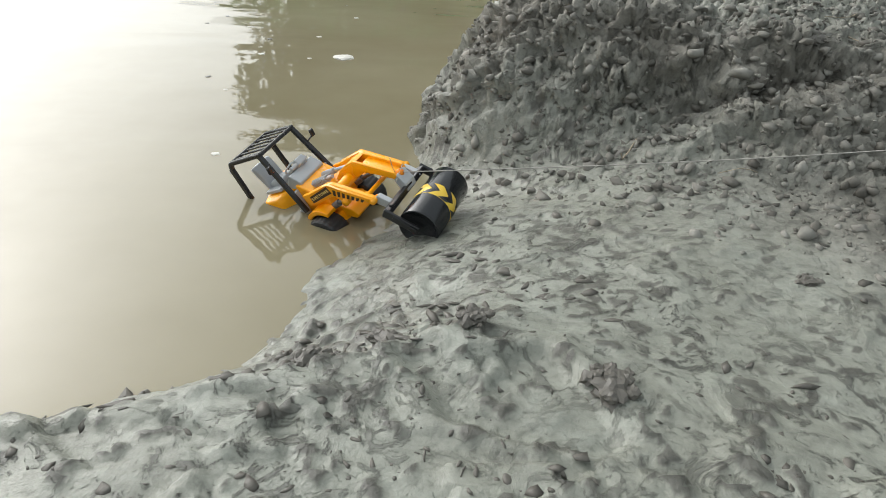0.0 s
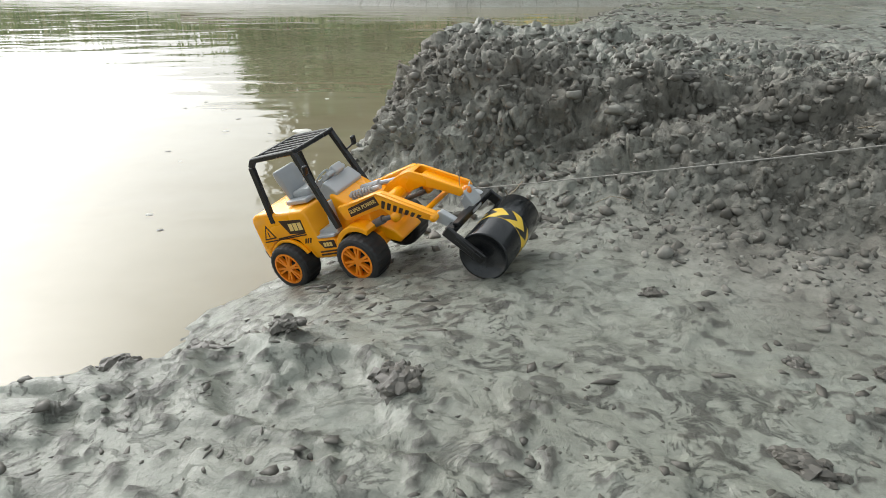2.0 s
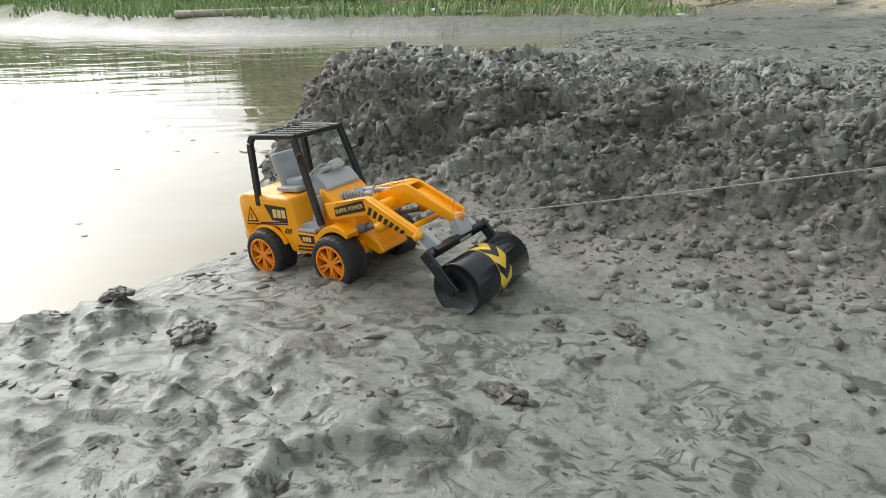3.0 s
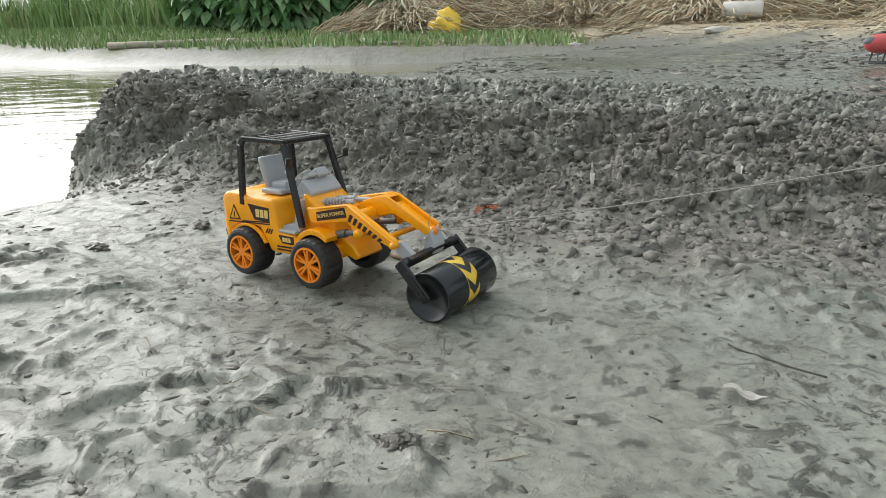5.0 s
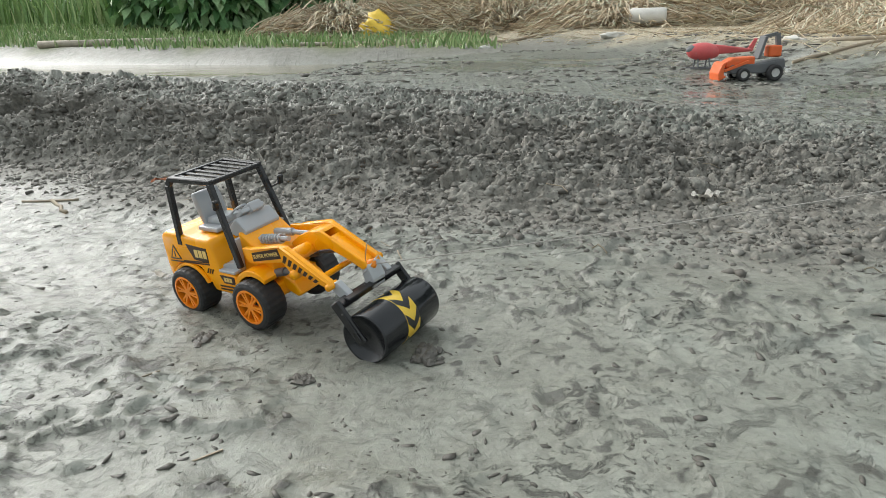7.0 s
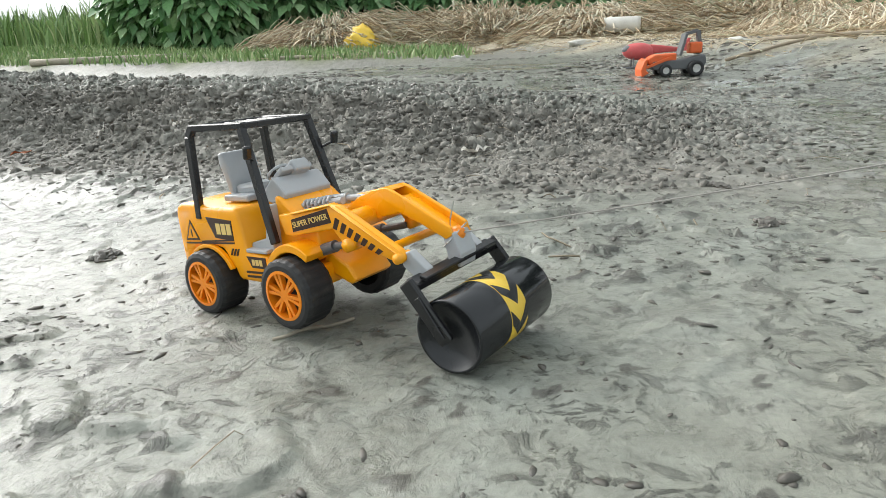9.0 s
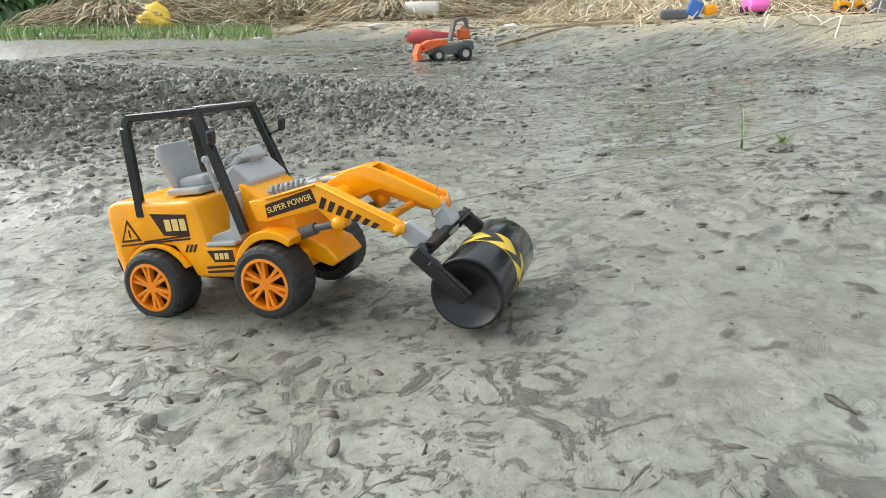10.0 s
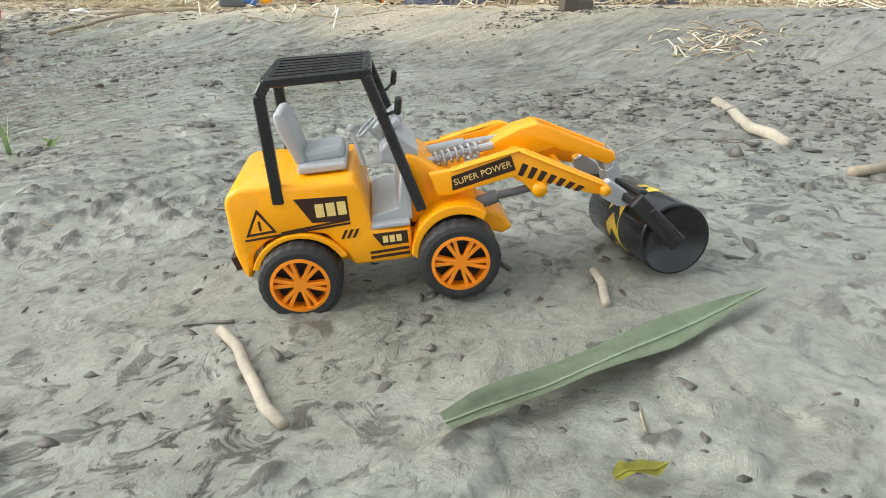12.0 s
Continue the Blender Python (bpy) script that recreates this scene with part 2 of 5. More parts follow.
def lathe(profile, n=32):
    """A profile of (radius, y) turned about the y axis."""
    bm = bmesh.new()
    rings = [[bm.verts.new((r * math.cos(2 * math.pi * i / n), y, r * math.sin(2 * math.pi * i / n))) for i in range(n)] for r, y in profile]
    for p, q in zip(rings, rings[1:]):
        for i in range(n):
            bm.faces.new((p[i], p[(i + 1) % n], q[(i + 1) % n], q[i]))
    bmesh.ops.remove_doubles(bm, verts=bm.verts, dist=1e-6)
    bmesh.ops.recalc_face_normals(bm, faces=bm.faces)
    return bm


def tube(points, r, n=6):
    """A thin tube through points."""
    pts = [Vector(p) for p in points]
    bm = bmesh.new()
    rings = []
    for i, p in enumerate(pts):
        d = (pts[min(i + 1, len(pts) - 1)] - pts[max(i - 1, 0)]).normalized()
        m = d.to_track_quat("Z", "Y").to_matrix()
        rings.append([bm.verts.new(p + m @ Vector((r * math.cos(2 * math.pi * k / n), r * math.sin(2 * math.pi * k / n), 0))) for k in range(n)])
    for p, q in zip(rings, rings[1:]):
        for k in range(n):
            bm.faces.new((p[k], p[(k + 1) % n], q[(k + 1) % n], q[k]))
    bm.faces.new(rings[0][::-1]), bm.faces.new(rings[-1])
    return bm


def blob(r, at=(0, 0, 0), squash=(1, 1, 1), rough=0.35, sub=2, seed=0.0):
    bm = bmesh.new()
    bmesh.ops.create_icosphere(bm, subdivisions=sub, radius=1)
    for v in bm.verts:
        k = 1 + rough * (noise.noise(v.co * 1.6 + Vector((seed, seed * 2, 0))) + 0.6 * noise.noise(v.co * 3.7 + Vector((0, seed, 5))))
        v.co = Vector((v.co.x * squash[0], v.co.y * squash[1], v.co.z * squash[2])) * k * r + Vector(at)
    return bm


# ---- ground: one sheet with the pond basin, the bank and the far shore ----
def smooth(a, b, v):
    t = np.clip((v - a) / (b - a), 0, 1)
    return t * t * (3 - 2 * t)


def lattice(x, y, seed):
    """Smooth value noise on arrays, from -1 to 1."""
    xi, yi = np.floor(x).astype(np.int64), np.floor(y).astype(np.int64)
    u, v = x - xi, y - yi
    u, v = u * u * (3 - 2 * u), v * v * (3 - 2 * v)

    def corner(a, b):
        h = (a * 374761393 + b * 668265263 + seed * 974711) & 0xFFFFFFFF
        h = ((h ^ (h >> 13)) * 1274126177) & 0xFFFFFFFF
        return ((h ^ (h >> 16)) & 0xFFFF) / 32767.5 - 1

    return (corner(xi, yi) * (1 - u) + corner(xi + 1, yi) * u) * (1 - v) + (corner(xi, yi + 1) * (1 - u) + corner(xi + 1, yi + 1) * u) * v


def cells(x, y, seed):
    """Distance to the nearest and second nearest scattered point, and a value for the nearest cell."""
    xi, yi = np.floor(x).astype(np.int64), np.floor(y).astype(np.int64)
    f1, f2, who = np.full(x.shape, 9.0), np.full(x.shape, 9.0), np.zeros(x.shape)
    for dx in (-1, 0, 1):
        for dy in (-1, 0, 1):
            a, b = xi + dx, yi + dy

            def h(k):
                q = (a * 374761393 + b * 668265263 + (seed + k) * 974711) & 0xFFFFFFFF
                q = ((q ^ (q >> 13)) * 1274126177) & 0xFFFFFFFF
                return ((q ^ (q >> 16)) & 0xFFFF) / 65535.0

            d = np.hypot(a + h(1) - x, b + h(2) - y)
            near = d < f1
            f2 = np.where(near, f1, np.minimum(f2, d))
            who = np.where(near, h(3), who)
            f1 = np.where(near, d, f1)
    return f1, f2, who


def fractal(x, y, seed, octaves=4):
    out, k = 0, 1.0
    for o in range(octaves):
        out = out + k * lattice(x * 2**o, y * 2**o, seed + o)
        k *= 0.5
    return out


SHORE_Y = [-40, -3, 0.0, 0.3, 0.41, 0.445, 0.49, 0.53, 0.61, 0.69, 0.80, 0.95, 1.15, 1.4, 1.75, 2.2, 4.0, 4.7, 5.3]
SHORE_X = [-60, -9, -1.7, -0.75, -0.45, -0.36, -0.30, -0.26, -0.23, -0.19, -0.165, -0.15, -0.14, -0.07, 0.02, 0.13, 0.64, 1.24, 1.85]
FAR_X, FAR_Y = [-60, -12, -6, -3.1, -0.1, 1.06, 1.85], [36, 14, 9.5, 7.1, 5.75, 5.6, 5.4]
TRACK_X = [-0.6, -0.29, -0.22, -0.18, -0.12, -0.06, 0.02, 0.09, 0.2, 0.36, 0.6, 0.73, 0.97, 1.36, 1.63, 1.70, 1.76, 1.88, 1.97, 2.3, 2.5, 3.2]
TRACK_Z = [-0.3, -0.165, -0.118, -0.09, -0.063, -0.036, -0.010, 0.002, 0.002, -0.005, -0.007, -0.012, -0.011, -0.006, 0.003, 0.006, 0.008, 0.025, 0.031, 0.047, 0.062, 0.068]
BANK_X = [-0.15, 0.0, 0.15, 0.3, 0.6, 0.9, 1.1, 1.5, 1.9, 2.4, 3.0]
TOE_Y = [0.92, 0.82, 0.72, 0.63, 0.46, 0.30, 0.22, 0.02, -0.10, -0.1, 0.0]
CREST_Y = [1.06, 0.97, 0.88, 0.81, 0.70, 0.58, 0.5, 0.42, 0.4, 0.6, 0.8]
TOP_Z = [0.125, 0.143, 0.14, 0.13, 0.115, 0.108, 0.098, 0.072, 0.03, 0.005, 0.0]


def land(x, y):
    """Large forms of the ground without detail, and how far it is dry crumbly bank."""
    p, q = 0.8 * x - 0.6 * y, x + 0.15 * y
    z = 0.0 * x + 0.004 + 0.014 * smooth(0.9, -0.2, x)
    z = z + 0.05 * smooth(1.7, 2.35, p) + 0.125 * smooth(3.35, 4.25, q) + 0.06 * smooth(5.2, 8.5, y) + 0.22 * smooth(8.5, 13, y)
    z = z - 0.03 * smooth(1.0, 1.6, y) * smooth(3.4, 2.6, x) * smooth(1.4, 2.4, x) * smooth(2.4, 1.7, y)
    toe, crest, top = np.interp(x, BANK_X, TOE_Y), np.interp(x, BANK_X, CREST_Y), np.interp(x, BANK_X, TOP_Z)
    wob = 0.03 * lattice(x * 5, y * 5, 3)
    face = np.clip((y + wob - toe) / (crest - toe), 0, 1)
    face = np.where(face < 0.15, face * face / 0.3 , face - 0.075) / 0.925
    face = np.clip(face, 0, 1)
    back = smooth(3.0, 0.9, y)
    z = z + (top - 0.01) * face * (0.15 + 0.85 * back)
    dry = face * smooth(2.5, 1.6, x) * smooth(1.9, 1.0, y - crest + 1.0)
    edge = np.interp(y, SHORE_Y, SHORE_X) + (0.02 * lattice(x * 9, y * 9, 8) + 0.008 * lattice(x * 31, y * 31, 9)) * smooth(3.5, 1.8, np.hypot(x, y))
    inside = np.minimum(edge - x, np.interp(x, FAR_X, FAR_Y) - y)
    run = 0.36 + 1.3 * smooth(0.78, 0.98, y) * smooth(3.0, 2.0, y)
    cap = WATER - inside * run
    z = np.where(inside > 0, np.maximum(WATER - inside * 0.42, -0.4), np.minimum(z, np.maximum(cap, WATER)))
    wide = np.abs(0.6 * x + 0.8 * y - np.interp(x, [-0.3, 0.4, 1.5, 2.4], [0.50, 0.50, 0.485, 0.50]))
    k = smooth(0.2, 0.085, wide) * smooth(3.0, 2.6, x)
    z = z * (1 - k) + np.interp(x - 0.6 * (0.6 * x + 0.8 * y - 0.5), TRACK_X, TRACK_Z) * k
    return z, dry * (inside < 0), inside, k


def pool(x, y):
    """Where a film of water lies on the mud."""
    near = smooth(-0.05, 0.15, fractal(x * 1.4 + 3, y * 3.4, 17, 3)) * smooth(1.7, 2.2, x) * smooth(4.0, 3.3, x) * smooth(-0.9, -0.3, y) * smooth(4.6, 3.6, y)
    far = smooth(1.2, 1.9, y) * smooth(0.1, 0.6, x) * smooth(3.6, 2.6, x) * smooth(5.2, 4.4, y) * 0.7 * smooth(0.1, 0.4, fractal(x * 1.2, y * 2.0, 18, 3))
    hollow = smooth(1.0, 0.7, np.hypot((x - 2.55) / 0.32, (y - 0.12) / 0.6) + 0.3 * fractal(x * 5, y * 5, 19, 3))
    return np.maximum(np.maximum(near, far), hollow)


def some_cells(mask, x, y, seed):
    """cells(), worked out only where the mask holds."""
    f1, f2, who = np.full(x.shape, 9.0), np.full(x.shape, 9.0), np.zeros(x.shape)
    if mask.any():
        f1[mask], f2[mask], who[mask] = cells(x[mask], y[mask], seed)
    return f1, f2, who


def clod_rise(x, y, z, dry):
    """How far the clods stand off the bank's slope."""
    v = y + 0.95 * z
    wx, wv = x + 0.011 * lattice(x * 60, v * 60, 2), v + 0.011 * lattice(x * 60, v * 60, 6)
    f1, f2, who = cells(wx * 40, wv * 46, 11)
    g1, g2, wide = cells(wx * 19, wv * 22, 21)
    h1, h2, chip = cells(wx * 100, wv * 105, 25)
    rise = 0.017 * (smooth(0.0, 0.25, f2 - f1) * (0.3 + 0.7 * who) - 0.5) + 0.022 * (np.clip(1 - 1.15 * g1, 0, 1) ** 0.6 * (wide > 0.4) * wide)
    rise = rise + 0.010 * fractal(x * 9, v * 9, 5) + 0.008 * (smooth(0.0, 0.3, h2 - h1) * (0.25 + 0.75 * chip) - 0.5)
    return rise * np.clip(dry * 3, 0, 1) ** 0.7 * smooth(7, 2.5, np.hypot(x - 1, y)) * np.clip(0.45 + dry, 0, 1)


def bank_clods(x, y, z, dry):
    """The clods' offset from the plain slope, in x, y and z."""
    out = np.zeros((3, *x.shape))
    m = dry > 0.002
    if m.any():
        a, b, e = x[m], y[m], 0.012
        gx, gy = (land(a + e, b)[0] - land(a - e, b)[0]) / (2 * e), (land(a, b + e)[0] - land(a, b - e)[0]) / (2 * e)
        out[:, m] = np.stack([-gx, -gy, np.ones_like(gx)]) * clod_rise(a, b, z[m], dry[m]) / np.sqrt(1 + gx * gx + gy * gy)
    return out


def relief(x, y):
    """The finished height alone."""
    return surface(x, y)[0]


def surface(x, y):
    """The finished height, the clods' offset in x and y, and where dark crumbs lie: clods on the bank, prints, ruts and smears in the mud."""
    z, dry, inside, track = land(x, y)
    fine = smooth(7, 2.5, np.hypot(x - 1, y))
    sx, sy, sz = bank_clods(x, y, z, dry)
    z = z + sz
    wet = (1 - np.clip(dry * 1.5, 0, 1)) * fine * smooth(0.10, -0.02, inside)
    free = wet * (1 - 0.8 * track) * (1 - 0.85 * pool(x, y))
    z = z + free * 0.0018 * fractal(x * 4.5, y * 4.5, 31, 3) + wet * 0.0005 * fractal(x * 30, y * 30, 41, 3)
    # smeared layers that end in small torn steps
    layer = fractal(x * 6 + 0.7 * lattice(x * 19, y * 19, 33), y * 10 + 0.6 * lattice(x * 23, y * 23, 34), 35, 3)
    torn = 0.5 + 0.5 * np.tanh(70 * (layer - 0.2)) + 0.4 * np.tanh(70 * (layer + 0.3)) + 0.35 * np.tanh(80 * (layer - 0.62))
    z = z + (0.35 * wet + 0.65 * free) * 0.0017 * torn
    flake = fractal(x * 13 + 0.5 * lattice(x * 31, y * 31, 37), y * 17, 38, 3)
    z = z + (0.3 * wet + 0.7 * free) * 0.0024 * np.tanh(60 * (flake - 0.35))
    # crumbs trodden into the mud, denser near the bank and on the far flat
    on = free > 0.03
    e1, e2, crumb = some_cells(on, x * 66 + 0.7 * lattice(x * 90, y * 90, 52), y * 74 + 0.7 * lattice(x * 90, y * 90, 53), 51)
    thick = 0.5 + 0.5 * lattice(x * 2.2, y * 2.2, 61)
    crowd = 0.95 - 0.28 * thick * smooth(-0.9, 0.4, y) - 0.25 * smooth(1.9, 2.5, x) * smooth(-1.2, -0.5, y)
    dark = np.clip(1 - 2.0 * e1, 0, 1) ** 0.5 * (crumb > crowd)
    z = z + free * 0.0045 * dark
    # shallow prints with a sharp torn rim
    c1, c2, print_ = some_cells(on & (x < 1.55), x * 5.5 + 0.25 * lattice(x * 14, y * 14, 73), y * 6.5 + 0.25 * lattice(x * 14, y * 14, 74), 71)
    bowl = smooth(0.34, 0.27, c1) - 0.5 * smooth(0.09, 0.01, np.abs(c1 - 0.37))
    z = z - free * 0.0055 * bowl * (print_ > 0.62) * smooth(1.5, 0.7, x)
    along = 0.8 * x - 0.6 * y
    across = 0.6 * x + 0.8 * y
    # drag smears left by things pulled up from the water
    z = z + wet * 0.002 * np.abs(lattice(along * 8, across * 55, 81)) * smooth(0.35, 0.1, np.abs(across - 0.47)) * smooth(0.6, 0.3, x)
    # wheel ruts on the wet flat
    z = z + free * (0.004 * lattice(across * 7, along * 1.6, 91) + 0.006 * np.abs(fractal(x * 6, y * 11, 93))) * smooth(1.7, 2.3, x)
    # ridge of crumbs along the near waterline
    edge = smooth(0.2, 0.05, np.abs(inside + 0.17)) * smooth(0.72, 0.6, y)
    k1, k2, grit = some_cells(edge > 0.01, x * 75 + 0.5 * lattice(x * 90, y * 90, 97), y * 75, 98)
    rough = np.clip(1 - 1.8 * k1, 0, 1) ** 0.5 * (grit > 0.45) * np.clip(0.2 + fractal(x * 12, y * 12, 96, 2), 0, 1) * edge
    z = z + free * 0.006 * rough
    dark = np.maximum(dark, 1.5 * rough)
    return z, sx, sy, np.clip(dark, 0, 1)


def spread(lo, hi, step, far_lo, far_hi, growth):
    core = list(np.arange(lo, hi, step))
    out, s, v = [], step, hi
    while v < far_hi:
        out.append(v)
        s *= growth
        v += s
    low, s, v = [], step, lo
    while v > far_lo:
        s *= growth
        v -= s
        low.append(v)
    return np.array(low[::-1] + core + out)


def ground():
    xs, ys = spread(-0.5, 2.75, 0.0036, -90, 110, 1.05), spread(-1.45, 1.1, 0.0036, -60, 160, 1.028)
    X, Y = np.meshgrid(xs, ys)
    Z, sx, sy, dark = surface(X, Y)
    _, dry, inside, _ = land(X, Y)
    nx, ny = len(xs), len(ys)
    me = bpy.data.meshes.new("ground")
    me.vertices.add(nx * ny)
    me.vertices.foreach_set("co", np.stack([X + sx, Y + sy, Z], -1).ravel())
    i = (np.arange(ny - 1)[:, None] * nx + np.arange(nx - 1)[None]).ravel()
    quads = np.stack([i, i + 1, i + nx + 1, i + nx], -1).ravel()
    me.loops.add(len(quads))
    me.loops.foreach_set("vertex_index", quads.astype(np.int32))
    me.polygons.add(len(i))
    me.polygons.foreach_set("loop_start", np.arange(0, len(quads), 4, dtype=np.int32))
    me.polygons.foreach_set("use_smooth", np.ones(len(i), dtype=bool))
    shore = Y - np.interp(X, FAR_X, FAR_Y)
    turf = smooth(0.3, 1.2, shore + 0.4 * lattice(X * 2, Y * 2, 7)) * smooth(2.2, 0.8, X)
    turf = np.maximum(turf, smooth(14, 18, np.hypot(X, Y)))
    straw = smooth(3.6, 4.3, X + 0.15 * Y + 0.25 * lattice(X * 3, Y * 3, 4)) * smooth(0.6, 1.4, Y + 0.3 * X) * (1 - turf)
    straw = np.maximum(straw, 0.8 * smooth(6.2, 7.5, Y + 0.3 * lattice(X * 3, Y * 3, 4)) * smooth(0.3, 1.6, X))
    toe, crest = np.interp(X, BANK_X, TOE_Y), np.interp(X, BANK_X, CREST_Y)
    foot = 0.85 * smooth(0.2, 0.0, toe - Y + 0.06 * lattice(X * 7, Y * 7, 19)) * smooth(2.4, 1.8, X) * smooth(0.05, 0.35, X) * (Y < crest)
    # paler past the crest: grey crust, plus skylight on the top put into colour
    brown = np.clip(np.maximum(dry * 1.3, foot), 0, 1) * (1 - 0.8 * smooth(-0.03, 0.12, Y - crest + 0.04 * lattice(X * 9, Y * 9, 23)))
    brown = np.maximum(brown, 0.6 * smooth(-0.2, 0.3, shore))
    brown = np.maximum(brown, 0.55 * smooth(2.7, 3.2, X + 0.3 * fractal(X * 3, Y * 3, 27, 3)) * smooth(0.9, 0.3, Y) * (1 - pool(X, Y)))
    for key, values in (("dark", dark), ("slick", pool(X, Y) * (1 - np.clip(dry, 0, 1))), ("dry", brown), ("turf", turf), ("straw", straw * (1 - turf * 0.5))):
        me.attributes.new(key, "FLOAT", "POINT").data.foreach_set("value", values.ravel().astype(np.float32))
    me.materials.append(MUD)
    me.update(calc_edges=True)
    return tagged(new("ground", me), "wet grey mud flat rising into a crumbly bank", "mud", kind="structure")


def at(x, y, lift=0.0):
    """The ground's height at a place."""
    return float(relief(np.array([x], float), np.array([y], float))[0]) + lift


ground()


def pond():
    bm = bmesh.new()
    xs, ys = np.linspace(-60, 4, 33), np.linspace(-20, 32, 27)
    grid = [[bm.verts.new((x, y, WATER)) for x in xs] for y in ys]
    for a, b in zip(grid, grid[1:]):
        for i in range(len(xs) - 1):
            bm.faces.new((a[i], a[i + 1], b[i + 1], b[i]))
    ob = part("water", bm, POND)
    return tagged(ob, "still brown pond water mirroring the bright sky", "water", kind="structure")


pond()


# ---- the towed toy loader with a roller ----
def letters(text, size, depth=0.0003):
    c = bpy.data.curves.new("lettering", "FONT")
    c.body, c.size, c.extrude, c.align_x, c.align_y = text, size, depth, "CENTER", "CENTER"
    ob = bpy.data.objects.new("lettering", c)
    me = bpy.data.meshes.new_from_object(ob)
    bpy.data.objects.remove(ob)
    bm = bmesh.new()
    bm.from_mesh(me)
    return bm


def wheel_parts(parent, side):
    """Tyre and rim about their own axle; side is -1 for the wheels whose face looks to -y."""
    grow = Matrix.Diagonal((1.06, 1.06, 1.06, 1))
    w, r = 0.024, 0.0242
    prof = [(0.0165, 0.012), (0.0205, 0.0125), (0.023, 0.0115), (r, 0.009), (r, -0.009), (0.023, -0.0115), (0.0205, -0.0125), (0.0168, -0.0122), (0.0165, -0.004), (0.0165, 0.012)]
    tyre = lathe(prof, 96)
    for v in tyre.verts:
        d = math.hypot(v.co.x, v.co.z)
        if d > 0.0226:
            a = math.atan2(v.co.z, v.co.x) + 9 * v.co.y * (1 if v.co.y > 0 else -1)
            k = 1 + 0.008 * (1 if math.sin(a * 24) > 0.2 else -1)
            v.co.x, v.co.z = v.co.x * k, v.co.z * k
    # added black disc behind the spokes: colours in the shade of the rim holes
    tyre = merge(tyre, lathe([(0.0165, -0.004), (0.0, -0.004), (0.0, -0.002), (0.0165, -0.002)], 30))
    tyre.transform(grow)
    part("tyre", tyre, RUBBER, parent, "black treaded toy tyre")
    pieces = [lathe([(0.0172, -0.0125), (0.0172, -0.004), (0.0152, -0.004), (0.0152, -0.0128), (0.0172, -0.0125)], 40),
              lathe([(0.0, -0.0118), (0.0042, -0.0116), (0.0048, -0.0095), (0.0, -0.009)], 20)]
    for i in range(6):
        for s in (-1, 1):
            b = prism([(0.0032, -0.0011), (0.0156, -0.0013), (0.0156, 0.0013), (0.0032, 0.0009)], -0.0117, -0.0078, 0.0004)
            b.transform(Matrix.Rotation(2 * math.pi * i / 6 + s * 0.15, 4, "Y"))
            pieces.append(b)
    rim = merge(*pieces)
    rim.transform(grow)
    part("rim", rim, RIM, parent, "orange six-spoke rim")
    if side > 0:
        parent.rotation_euler = (0, 0, math.pi)


def chevron(a0):
    """A dark arrow on the yellow band, bent round the drum."""
    bm, r = bmesh.new(), 0.02395
    rows = [[bm.verts.new((r * math.cos(a0 + 0.1 * d + 0.09 * abs(k)), 0.0019 * k, r * math.sin(a0 + 0.1 * d + 0.09 * abs(k)))) for d in range(5)] for k in range(-5, 6)]
    for p, q in zip(rows, rows[1:]):
        for d in range(4):
            bm.faces.new((p[d], p[d + 1], q[d + 1], q[d]))
    return bm


ARM_SHIFT = Matrix.Translation((-0.0015, 0, 0.0025))


def side_arm(y):
    w = 0.006
    upper = prism([(0.086, 0.0765), (0.100, 0.0775), (0.128, 0.0815), (0.139, 0.0845), (0.1455, 0.0845), (0.1945, 0.0575), (0.198, 0.053), (0.195, 0.0485),
                   (0.185, 0.0512), (0.160, 0.0615), (0.156, 0.0555), (0.150, 0.0545), (0.147, 0.059), (0.139, 0.0685), (0.099, 0.0615), (0.09, 0.062)], y - w / 2, y + w / 2, 0.001)
    rib = merge(bar((0.1, y * 1.04, 0.0775), (0.141, y * 1.04, 0.085), 0.0075, 0.0016), bar((0.141, y * 1.04, 0.085), (0.195, y * 1.04, 0.0555), 0.0075, 0.0016))
    pin = rod((0.153, y - 0.006, 0.0585), (0.153, y + 0.006, 0.0585), 0.0045, n=18)
    knob = rod((0.1945, y - 0.0062, 0.0525), (0.1945, y + 0.0062, 0.0525), 0.0033, n=16)
    arm = merge(upper, rib, pin, knob)
    arm.transform(ARM_SHIFT)
    return arm


HITCH, DRUM = (0.2095, 0.0, 0.05), (0.029, 0.0, -0.0315)  # the carrier's hinge, and the drum's axle from it


